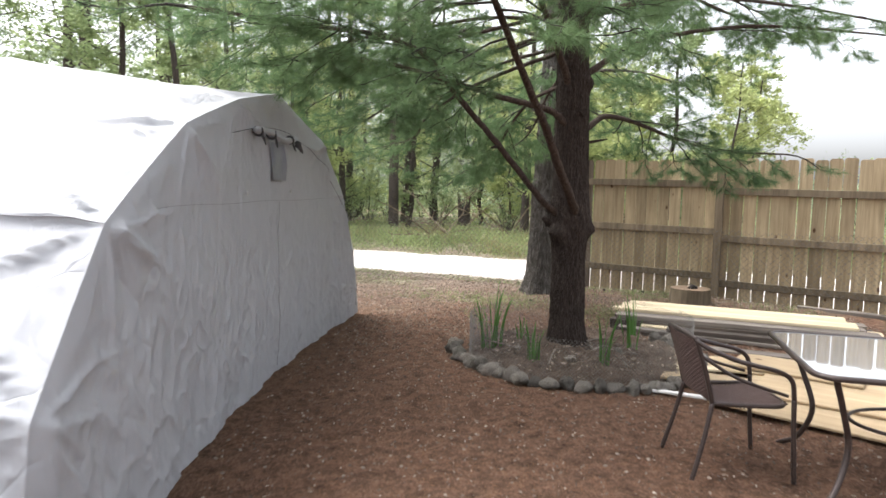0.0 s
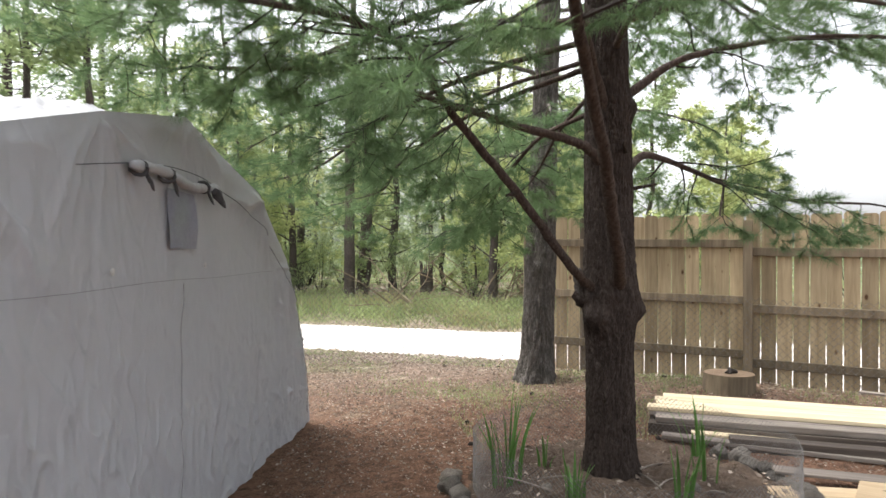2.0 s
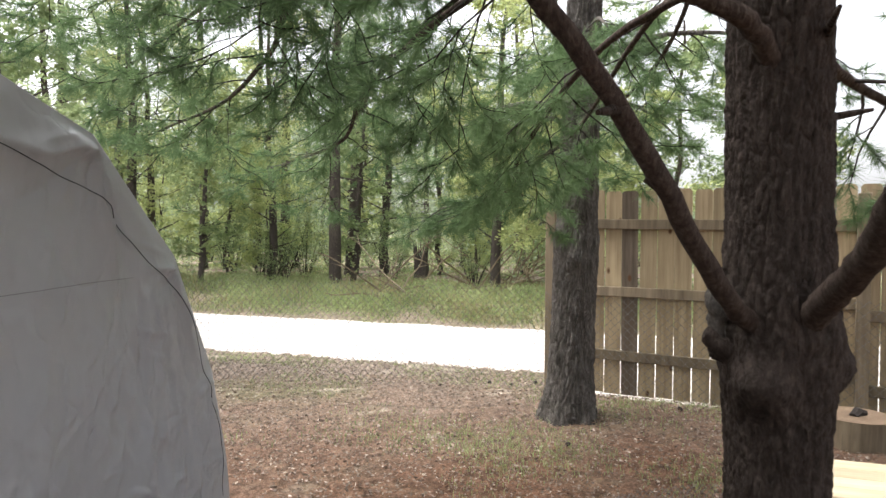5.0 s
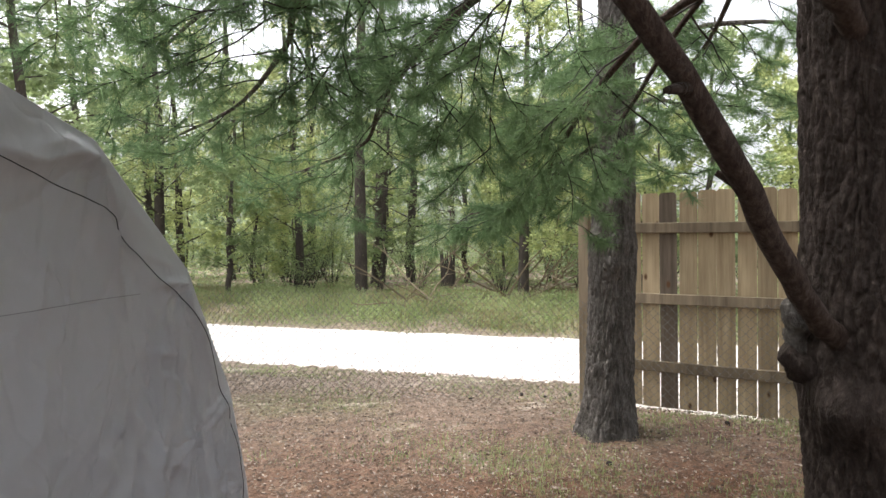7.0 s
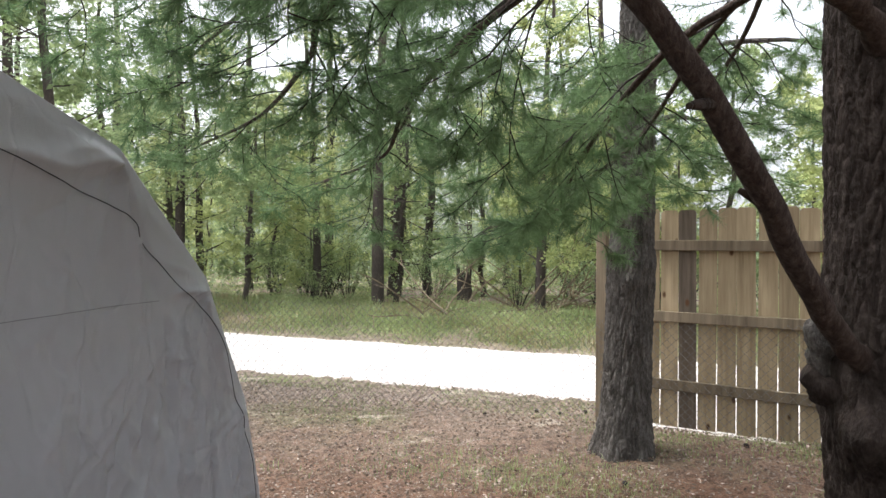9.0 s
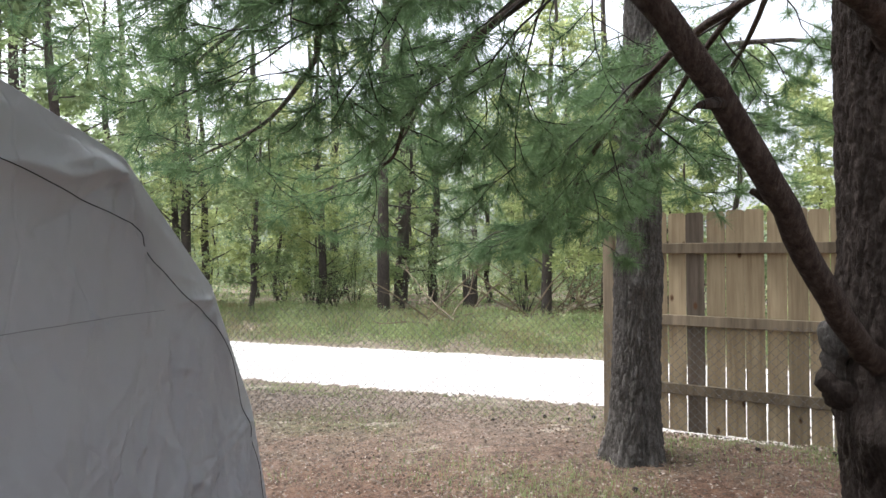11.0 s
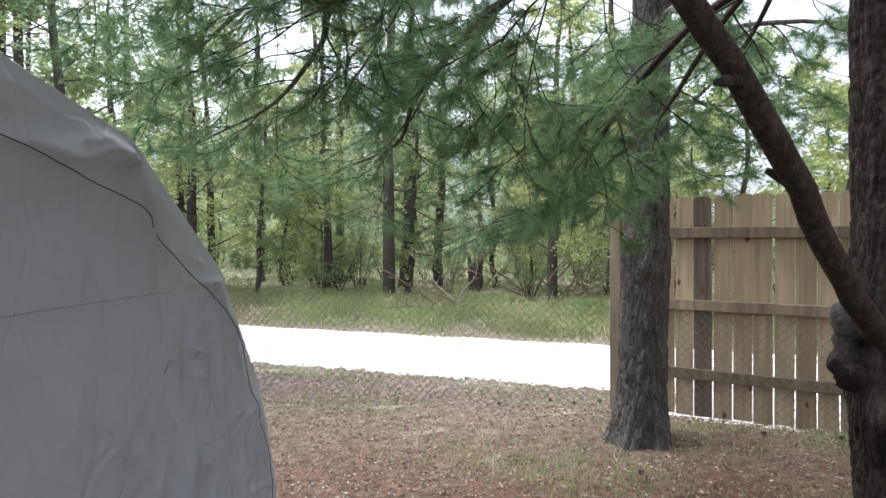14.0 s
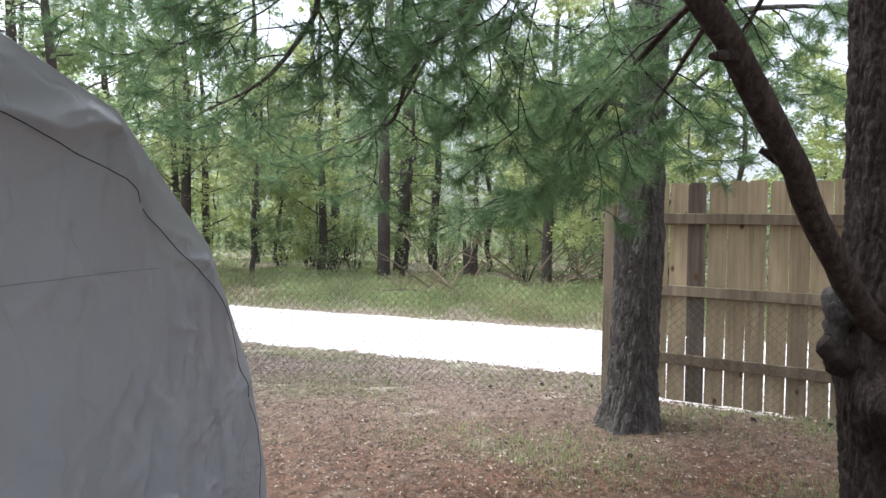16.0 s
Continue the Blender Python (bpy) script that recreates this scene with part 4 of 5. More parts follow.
    limbs += [
        p.limb([(2.85, 5.65, 2.9), (2.2, 5.3, 3.0), (1.4, 5.1, 2.95), (0.5, 5.0, 2.85)], 0.03, 0.007, 15, 0.9, 0.2),
        p.limb([(2.85, 5.7, 3.2), (2.0, 5.6, 3.3), (1.0, 5.7, 3.2), (0.0, 5.9, 3.0)], 0.03, 0.007, 15, 0.9, 0.2),
        p.limb([(2.95, 5.7, 2.8), (3.6, 5.5, 2.95), (4.4, 5.3, 2.9), (5.2, 5.2, 2.8)], 0.028, 0.007, 11, 0.85, 0.2),
        p.limb([(2.95, 5.75, 3.2), (3.6, 6.0, 3.35), (4.4, 6.3, 3.3), (5.3, 6.5, 3.1)], 0.028, 0.007, 11, 0.85, 0.2),
        p.limb([(2.88, 5.6, 2.6), (2.78, 5.2, 2.68), (2.7, 4.75, 2.64), (2.6, 4.3, 2.58)], 0.022, 0.007, 12, 0.6, 0.3),
        p.limb([(2.85, 5.65, 3.5), (2.2, 5.0, 3.6), (1.4, 4.5, 3.5), (0.6, 4.2, 3.35)], 0.028, 0.007, 13, 0.9, 0.2),
        p.limb([(2.85, 5.8, 2.6), (2.35, 6.5, 2.5), (2.05, 7.2, 2.33), (1.9, 7.9, 2.1)], 0.018, 0.006, 13, 0.7, 0.25),
        p.limb([(2.83, 5.72, 2.85), (1.9, 6.4, 2.68), (1.25, 7.0, 2.45), (0.75, 7.6, 2.25)], 0.02, 0.006, 13, 0.75, 0.25, leafy=0.85),
        p.limb([(2.92, 5.88, 2.45), (2.98, 6.6, 2.32), (3.02, 7.3, 2.02), (2.95, 7.9, 1.85)], 0.018, 0.006, 14, 0.7, 0.3),
        p.limb([(2.85, 5.65, 2.75), (2.2, 5.9, 2.8), (1.5, 6.2, 2.7), (0.8, 6.5, 2.55)], 0.02, 0.006, 13, 0.7, 0.25),
    ]
    for v, f in limbs:
        mesh_ob("limb", v, f, LIMB_BARK, tree, smooth=True)
    tagged(mesh_ob("twig_spray", *join(p.twigs), TWIG_BARK, tree), kind="stuff")
    needle_tufts("needles", p.c, p.d, NEEDLES, tree, 30, 0.095, 0.0015, "soft blue-green needles", 5)
    # bare stubs and dead twig ends
    for a, b in (((2.38, 5.45, 1.55), (2.33, 5.475, 1.585)), ((2.2, 5.35, 1.72), (2.12, 5.3, 1.7)), ((3.05, 5.7, 1.8), (3.2, 5.68, 1.83)), ((2.95, 5.6, 2.0), (2.86, 5.46, 2.03))):
        mesh_ob("branch_stub", *tube([a, Vector(a).lerp(Vector(b), 0.6), b], [0.014, 0.01, 0.006], 8, 0.2), RED_BARK, tree)
    def gnarl(line, radii, mat, label):
        v, f = tube(smooth_line(line, 18), [float(np.interp(i / 18 * (len(radii) - 1), range(len(radii)), radii)) for i in range(19)], 26)
        mid = Vector(line[1])
        v = [c + (c - mid).normalized() * (0.022 * noise.noise(c * 17) + 0.01 * noise.noise(c * 48)) for c in v]
        mesh_ob("branch_stub", v, f, mat, tree, label, True)

    gnarl([(2.88, 5.7, 1.07), (2.77, 5.73, 1.12), (2.715, 5.74, 1.155), (2.695, 5.745, 1.17)], [0.07, 0.048, 0.03, 0.024], RED_TRUNK, "sawn dark stub below the fork")
    gnarl([(2.74, 5.73, 1.17), (2.72, 5.73, 1.22), (2.71, 5.725, 1.27), (2.72, 5.72, 1.32)], [0.024, 0.028, 0.026, 0.01], GREY_TRUNK, "broken grey stub below the fork")


build_pine_in_bed()


# ---- the second yard tree ----
def build_second_pine():
    tree = empty("pine_tree", pose(0, 0, 0), "tall straight pine with deeply furrowed grey bark", "tree")
    x, y = 3.59, 8.62
    zb = float(ground_z(x, y)) - 0.02
    prof = [(0, 0.19), (0.35, 0.168), (1.0, 0.16), (1.35, 0.168), (1.45, 0.15), (2.5, 0.135), (5, 0.11), (9, 0.06)]
    knobs = [(1.42, math.radians(200), 0.05, 0.05), (1.2, math.radians(250), 0.06, 0.03)]
    trunk_mesh("trunk", (x, y, zb), (x + 0.35, y + 0.15, 9.0), prof, GREY_TRUNK, tree, knobs, 200, 620, 0.017, 7.0, 6.8, 8.5)
    p = Pine(23)
    limbs = []
    for z, ang, ln, sub in ((2.15, 200, 0.7, 3), (2.35, 20, 1.1, 4), (2.35, 130, 1.2, 8), (2.7, 250, 1.2, 7), (2.75, 325, 1.5, 8), (3.2, 60, 1.6, 8), (3.3, 170, 1.8, 10), (3.7, 280, 1.8, 9), (4.0, 20, 1.8, 8), (4.4, 110, 1.8, 8), (4.7, 220, 1.8, 9)):
        a = math.radians(ang)
        d = Vector((math.cos(a), math.sin(a), 0))
        b = Vector((x + 0.04 * z, y + 0.01 * z, z))
        limbs.append(p.limb([b, b + d * ln * 0.35 + Vector((0, 0, 0.14)), b + d * ln * 0.7 + Vector((0, 0, 0.1)), b + d * ln + Vector((0, 0, -0.05))], 0.028, 0.007, sub, 0.75, 0.3))
    for v, f in limbs:
        mesh_ob("limb", v, f, GREY_BARK, tree, smooth=True)
    tagged(mesh_ob("twig_spray", *join(p.twigs), TWIG_BARK, tree), kind="stuff")
    needle_tufts("needles", p.c, p.d, NEEDLES, tree, 32, 0.1, 0.0016, "soft blue-green needles", 6)


build_second_pine()


# ---- woods past the road ----
def woods_tree(seed, kind, height, r, leafmat, density=1.0):
    """One tree of the woods: tapered trunk, limbs, crown of leaf clumps. Base at the origin."""
    rng = random.Random(seed)
    tree = empty("pine_tree" if kind == "pine" else "broadleaf_tree", pose(0, 0, 0))
    lean = Vector((rng.uniform(-0.4, 0.4), rng.uniform(-0.4, 0.4), 0))
    line = [Vector((0, 0, -0.1)), Vector((0, 0, 0.3))] + [Vector((0, 0, height * k / 8)) + lean * (k / 8) + rand_dir(rng) * 0.08 for k in range(1, 9)]
    rad = [r * 1.35, r * 1.05] + [r * (1 - 0.85 * k / 8) + 0.01 for k in range(1, 9)]
    fine = smooth_line(line, 40)
    fr = [float(np.interp(i / 40 * 9, range(10), rad)) for i in range(41)]
    v, f = tube(fine, fr, 14, 0.1)
    mesh_ob("trunk", v, f, WOODS_BARK, tree, smooth=True)
    limbs, cen = [], []
    first = 0.2 if kind == "broad" else 0.3
    count = int((30 if kind == "broad" else 25) * density)
    for k in range(count):
        u = first + (1 - first) * ((k + rng.random()) / count) ** 0.8
        i = min(int(u * 40), 39)
        b = fine[i]
        a = rng.uniform(0, 2 * math.pi)
        ln = height * (0.26 if kind == "broad" else 0.17) * (1.1 - 0.75 * abs(u - 0.4)) * rng.uniform(0.55, 1.1)
        rise = rng.uniform(0.1, 0.6) if kind == "broad" else rng.uniform(-0.15, 0.25)
        d = Vector((math.cos(a), math.sin(a), rise))
        pts = [b, b + d * ln * 0.4, b + d * ln * 0.75 + Vector((0, 0, 0.05 * ln)), b + d * ln]
        limbs.append(tube(pts, [max(0.008, fr[i] * 0.22), max(0.006, fr[i] * 0.15), 0.006, 0.003], 5, cap=False))
        for _ in range(7):
            q = pts[1].lerp(pts[3], rng.random()) + rand_dir(rng) * ln * 0.25
            m = 44 if kind == "broad" else 26
            spread = 0.16 * ln + 0.1
            for _ in range(m):
                o = rand_dir(rng) * spread * rng.random()
                o.z *= 0.6
                cen.append(q + o)
    tagged(mesh_ob("branch_work", *join(limbs), WOODS_BARK, tree), kind="stuff")
    if kind == "broad":
        leaf_cloud("crown", [tuple(c) for c in cen], 0.05, leafmat, tree, "", seed)
    else:
        sub = cen[::5]
        dirs = [tuple(rand_dir(rng)) for _ in sub]
        needle_tufts("crown", [tuple(c) for c in sub], dirs, NEEDLES, tree, 16, 0.16, 0.006, "", seed)
    return tree


def build_woods():
    protos = []
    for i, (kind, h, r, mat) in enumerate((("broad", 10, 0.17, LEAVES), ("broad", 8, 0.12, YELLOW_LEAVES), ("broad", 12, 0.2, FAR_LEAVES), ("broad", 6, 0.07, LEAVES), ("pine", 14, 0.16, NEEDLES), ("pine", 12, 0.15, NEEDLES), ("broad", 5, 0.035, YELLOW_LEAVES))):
        protos.append(woods_tree(40 + i, kind, h, r, mat))
    labels = ["green broadleaf tree in the roadside woods", "young tree with yellowing leaves in the woods", "tall pale green broadleaf tree in the woods", "slender leafy sapling in the woods", "tall straight pine in the woods", "straight pine with sparse crown in the woods", "thin young tree with yellow-green leaves in the woods"]
    rng = random.Random(77)
    # the trunks that stand out, then the filling behind them
    spots = [(2.85, 21.5, 4), (-1.3, 29.5, 5), (0.6, 30, 4), (1.55, 28.3, 5), (-3.2, 25.4, 1), (-2.67, 27.3, 1), (-8.0, 18.5, 0), (-6.6, 23, 2), (6.6, 19.5, 1), (8.8, 21, 0), (4.6, 24.5, 0), (-0.6, 22.5, 3), (1.2, 23.8, 1), (-2.6, 24, 0), (-4.8, 24.5, 0), (3.7, 25.5, 2)]
    spots += [(-7.5, 24, 2), (-9.5, 21, 0), (-5.2, 27.5, 2), (-11.5, 25, 2), (-13, 20, 2), (-8.6, 28, 2), (-16, 23, 2)]
    for k in range(66):
        for _ in range(30):
            u, v = rng.uniform(-32, 26), rng.uniform(8.0, 42) if k > 14 else rng.uniform(8.5, 14)
            x, y = ROAD_O[0] + u * RU[0] + v * RV[0], ROAD_O[1] + u * RU[1] + v * RV[1]
            if math.degrees(math.atan2(x - 1, y - 0.5)) < 25 and all((x - a) ** 2 + (y - b) ** 2 > 2.2 for a, b, _ in spots):
                break
        spots.append((x, y, rng.choice((3, 6, 6) if v < 17 else (0, 1, 1, 2, 2, 3, 6, 5))))
    # yard side: trees beyond the tent and beyond the fence
    spots += [(-2.9, 12.9, 3), (-1.75, 13.3, 3), (-10.5, 13.5, 2), (-13.5, 10.0, 0), (-14.5, 14.5, 4), (-12.0, 17.0, 2), (8.2, 15.6, 6), (9.6, 16.6, 3), (10.8, 15.0, 6), (7.4, 17.6, 6), (9.2, 13.4, 6), (12.2, 17.5, 3)]
    used = set()
    for x, y, k in spots:
        m = pose(x, y, float(ground_z(x, y)) - 0.03, 0, 0, rng.uniform(0, 360))
        if k in used:
            ob = copy_thing(protos[k], m)
            ob.scale = [rng.uniform(0.8, 1.2)] * 3
        else:
            ob = protos[k]
            ob.matrix_world = m
            used.add(k)
        tagged(ob, labels[k], "tree", "trees of the woods")
    # bushes at the woods' edge
    bush = empty("bush", pose(0, 0, 0))
    br = random.Random(8)
    stems, cen = [], []
    for _ in range(16):
        a = br.uniform(0, 6.283)
        d = Vector((math.cos(a) * 0.5, math.sin(a) * 0.5, 1))
        h = br.uniform(0.8, 2.0)
        pts = [Vector((d.x * 0.1, d.y * 0.1, -0.05)), d * h * 0.5, d * h + rand_dir(br) * 0.2]
        stems.append(tube(pts, [0.012, 0.008, 0.003], 4, cap=False))
        for _ in range(110):
            q = pts[1].lerp(pts[2], br.random() ** 0.7) + rand_dir(br) * br.uniform(0, 0.35)
            cen.append(tuple(q))
    tagged(mesh_ob("stem", *join(stems), TWIG_BARK, bush), kind="stuff")
    tagged(leaf_cloud("leafage", cen, 0.032, LEAVES, bush, "", 3), kind="stuff")
    first = True
    for k in range(36):
        u, v = rng.uniform(-22, 18), rng.uniform(8.5, 18)
        x, y = ROAD_O[0] + u * RU[0] + v * RV[0], ROAD_O[1] + u * RU[1] + v * RV[1]
        m = pose(x, y, float(ground_z(x, y)) - 0.02, 0, 0, rng.uniform(0, 360))
        ob = bush if first else copy_thing(bush, m)
        if first:
            bush.matrix_world = m
            first = False
        ob.scale = [rng.uniform(0.5, 1.25)] * 3
        tagged(ob, "leafy green bush at the edge of the woods", "bush", "bushes of the woods")


build_woods()


def build_far_woods():
    """A deep belt of leaves behind the single trees."""
    rg = np.random.default_rng(12)
    n = 110000
    u, v = rg.uniform(-70, 45, n), rg.uniform(34, 60, n)
    h = rg.uniform(0, 1, n) ** 1.3 * (12 + 3.0 * np.sin(u * 0.31) + 2 * np.sin(u * 0.83 + 1))
    x = ROAD_O[0] + u * RU[0] + v * RV[0]
    y = ROAD_O[1] + u * RU[1] + v * RV[1]
    h = np.where(np.degrees(np.arctan2(x - 1, y - 0.5)) < 26, h, h * 0.22)
    z = ground_z(x, y) + h
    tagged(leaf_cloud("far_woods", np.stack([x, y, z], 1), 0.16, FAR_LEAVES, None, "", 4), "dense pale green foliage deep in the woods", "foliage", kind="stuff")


build_far_woods()


def build_undergrowth():
    """Low leafy growth between the trunks, in uneven drifts."""
    rg = np.random.default_rng(21)
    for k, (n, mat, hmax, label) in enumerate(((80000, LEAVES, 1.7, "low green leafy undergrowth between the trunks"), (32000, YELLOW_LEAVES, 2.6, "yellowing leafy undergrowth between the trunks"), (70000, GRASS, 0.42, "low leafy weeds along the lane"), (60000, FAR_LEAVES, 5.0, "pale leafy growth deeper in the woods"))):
        u, v = rg.uniform(-30, 24, n) * (0.6 if hmax < 1 else 1), (3.5 + rg.uniform(0, 1, n) * 5 if hmax < 1 else 7.5 + rg.uniform(0, 1, n) ** 0.8 * 24)
        drift = np.sin(u * 1.1 + k) * np.sin(v * 0.9 + u * 0.4 + 2 * k) + 0.5 * np.sin(u * 2.7 + v * 1.9)
        far_right = np.degrees(np.arctan2(ROAD_O[0] + u * RU[0] + v * RV[0] - 1, ROAD_O[1] + u * RU[1] + v * RV[1] - 0.5)) > 33
        h = np.where(far_right, 0.3, 1) * rg.uniform(0, 1, n) ** 1.2 * hmax * np.clip(0.55 + 0.5 * drift, 0.08, 1.2)
        keep = drift + rg.uniform(-0.8, 0.8, n) > -0.3
        u, v, h = u[keep], v[keep], h[keep]
        x = ROAD_O[0] + u * RU[0] + v * RV[0]
        y = ROAD_O[1] + u * RU[1] + v * RV[1]
        c = np.stack([x, y, ground_z(x, y) + 0.03 + h], 1)
        tagged(leaf_cloud("undergrowth", c, 0.028 if hmax < 1 else 0.045 if hmax < 4 else 0.06, mat, None, "", 50 + k), label, "undergrowth", kind="stuff")


build_undergrowth()


def grass_patch(name, xs, ys, hs, mat, label, seed, width=0.004, kind="stuff"):
    rg = np.random.default_rng(seed)
    n = len(xs)
    zs = ground_z(xs, ys) - 0.01
    a = rg.uniform(0, 6.283, n)
    bend = rg.uniform(0.1, 0.7, n) * hs
    s = np.stack([-np.sin(a), np.cos(a), np.zeros(n)], 1) * width
    base = np.stack([xs, ys, zs], 1)
    mid = base + np.stack([np.cos(a) * bend * 0.3, np.sin(a) * bend * 0.3, hs * 0.6], 1)
    tip = base + np.stack([np.cos(a) * bend, np.sin(a) * bend, hs * rg.uniform(0.8, 1.0, n)], 1)
    v = np.stack([base - s, base + s, mid + s * 0.8, mid - s * 0.8, tip], 1).reshape(-1, 5, 3)
    o = np.arange(n)[:, None] * 5
    q = np.concatenate([o + 0, o + 1, o + 2, o + 3], 1).tolist()
    t = np.concatenate([o + 3, o + 2, o + 4], 1).tolist()
    return tagged(mesh_ob(name, v.reshape(-1, 3), q + t, mat), label, "grass", kind=kind)


def build_grass():
    rg = np.random.default_rng(31)
    def strip(n, u0, u1, v0, v1):
        u, v = rg.uniform(u0, u1, n), rg.uniform(v0, v1, n)
        return ROAD_O[0] + u * RU[0] + v * RV[0], ROAD_O[1] + u * RU[1] + v * RV[1], u, v
    x, y, u, v = strip(90000, -18, 16, 3.25, 9)
    keep = np.sin(u * 1.7) * np.sin(v * 2.1 + u) + rg.uniform(-0.7, 1, len(x)) > -0.25
    hs = 1.25 * rg.uniform(0.05, 0.36, len(x)) ** 1.15 * (0.2 + 0.8 * smoothstep(3.3, 4.6, v)) * (0.55 + 0.75 * np.clip(0.5 + np.sin(u * 1.3 + 0.6 * v) * np.sin(v * 1.7 - u * 0.5), 0, 1))
    g = keep & (rg.random(len(x)) < 0.55 + 0.35 * np.sin(u * 0.9 + 1) * np.sin(v * 1.1))
    grass_patch("roadside_grass", x[g], y[g], hs[g], GRASS, "green roadside grass past the lane", 1, 0.007)
    d = keep & ~g
    grass_patch("dry_grass", x[d], y[d], hs[d], DRY_GRASS, "dry tan grass past the lane", 2, 0.006)
    # thin grass on the yard side
    x, y, u, v = strip(60000, -9, 6, -3.6, -0.05)
    keep = np.sin(u * 2.3 + 1) * np.sin(v * 2.9 + u * 0.5) + rg.uniform(-0.6, 0.6, len(x)) > 0.45 - 0.95 * smoothstep(-1.3, -0.5, v)
    grass_patch("yard_grass", x[keep], y[keep], rg.uniform(0.015, 0.06, keep.sum()), GRASS, "thin short grass in the yard", 3, 0.003)
    x, y = rg.uniform(2.4, 5.4, 22000), rg.uniform(6.3, 8.9, 22000)
    keep = (np.sin(x * 3.3 + 1) * np.sin(y * 2.9) + rg.uniform(-0.5, 0.5, 22000) > 0.2)
    grass_patch("yard_grass", x[keep], y[keep], rg.uniform(0.015, 0.06, keep.sum()), GRASS, "thin short grass in the yard", 4, 0.0022)


build_grass()


def build_litter():
    """Fallen leaves, chips and needles on the ground."""
    rg = np.random.default_rng(9)
    n = 90000
    x, y = rg.uniform(-2.5, 6.5, n), 0.8 + 11.6 * rg.uniform(0, 1, n) ** 0.7
    keep = ((x > wall_x(y) + 0.08) | (y > 8.0)) & (rg.random(n) < 0.3 + 0.7 * smoothstep(5.0, 8.0, y))
    x, y = x[keep], y[keep]
    c = np.stack([x, y, ground_z(x, y) + 0.012], 1)
    tagged(leaf_cloud("leaf_litter", c, 0.012, LITTER, None, "", 5, 0.15), "scattered dry leaves and chips on the ground", "leaf litter", kind="stuff")
    n = 80000
    x, y = rg.uniform(-2.0, 6.5, n), rg.uniform(0.8, 11.0, n)
    keep = (x > wall_x(y) + 0.05) | (y > 8.0)
    x, y = x[keep], y[keep]
    n = len(x)
    a = rg.uniform(0, 6.283, n)
    L = rg.uniform(0.03, 0.055, n)
    b = np.stack([x, y, ground_z(x, y) + rg.uniform(0.006, 0.02, n)], 1)
    d = np.stack([np.cos(a) * L, np.sin(a) * L, rg.uniform(-0.006, 0.01, n)], 1)
    s = np.stack([-np.sin(a), np.cos(a), np.zeros(n)], 1) * 0.0014
    v = np.stack([b - s, b + s, b + d], 1).reshape(-1, 3)
    tagged(mesh_ob("fallen_needles", v, np.arange(3 * n).reshape(-1, 3), DEAD_NEEDLES), "carpet of fallen rust-brown pine needles", "pine needles", kind="stuff")
    # cones
    rng = random.Random(3)
    bm = bmesh.new()
    bmesh.ops.create_icosphere(bm, subdivisions=2, radius=0.02)
    for v in bm.verts:
        v.co *= 1 + 0.25 * noise.noise(v.co * 60)
        v.co.z *= 0.8
    cone = part("pine_cone", bm, TWIG_BARK)
    for k in range(14):
        x, y = rng.uniform(1.6, 5), rng.uniform(6.2, 11)
        if k == 0:
            x, y = 2.35, 6.75
        m = pose(x, y, float(ground_z(x, y)) + 0.014, rng.uniform(0, 40), 0, rng.uniform(0, 360))
        ob = cone if k == 0 else copy_thing(cone, m)
        ob.matrix_world = m
        tagged(ob, "small dark pine cone on the ground", "pine cone", "pine cones")


build_litter()


# ---- fallen branches and the broken snag ----
def build_deadwood():
    snag = empty("broken_stump", pose(5.1, 21.3, float(ground_z(5.1, 21.3))), "splintered grey stump of a fallen tree", "stump")
    sp = random.Random(6)
    mesh_ob("wood", *tube([(0, 0, -0.1), (0, 0, 0.3), (0.03, 0, 0.6), (0.05, 0.03, 0.75)], [0.26, 0.2, 0.17, 0.1], 14, 0.4), WOODS_BARK, snag)
    for k in range(9):
        a = k * 0.7
        c, d = Vector((0.13 * math.cos(a), 0.13 * math.sin(a), 0.45)), Vector((0.1 * math.cos(a), 0.1 * math.sin(a), 1))
        mesh_ob("splinter", *tube([c, c + d * sp.uniform(0.2, 0.4), c + d * sp.uniform(0.5, 0.85)], [0.06, 0.04, 0.006], 5, 0.5), WOODS_BARK, snag)
    rng = random.Random(2)
    for k in range(38):
        x, y = 5.0 + rng.uniform(-1.5, 3.8), 19.6 + rng.uniform(-1.8, 1.4)
        z = float(ground_z(x, y))
        a, tilt = rng.uniform(0, 6.283), rng.choice((0.05, 0.1, 0.4, 0.6, 0.9))
        L = rng.uniform(1.0, 3.0)
        d = Vector((math.cos(a), math.sin(a) * 0.5, tilt)).normalized()
        ob = empty("fallen_branch", pose(x, y, z + 0.03), "bare grey fallen branch lying in the grass", "branch", "fallen branches")
        pts = smooth_line([(0, 0, 0), d * L * 0.4 + rand_dir(rng) * 0.08, d * L * 0.75 + rand_dir(rng) * 0.1, d * L], 9)
        pieces = [tube(pts, [0.024 - 0.002 * i for i in range(10)], 6, 0.2)]
        for _ in range(3):
            q = pts[rng.randrange(3, 8)]
            pieces.append(tube([q, q + (d + rand_dir(rng)).normalized() * 0.45], [0.013, 0.005], 5))
        mesh_ob("branch_wood", *join(pieces), RAIL, ob)


build_deadwood()


# ---- the stone-ringed bed ----
BED = Vector((3.0, 5.66))
BED_R = 1.0


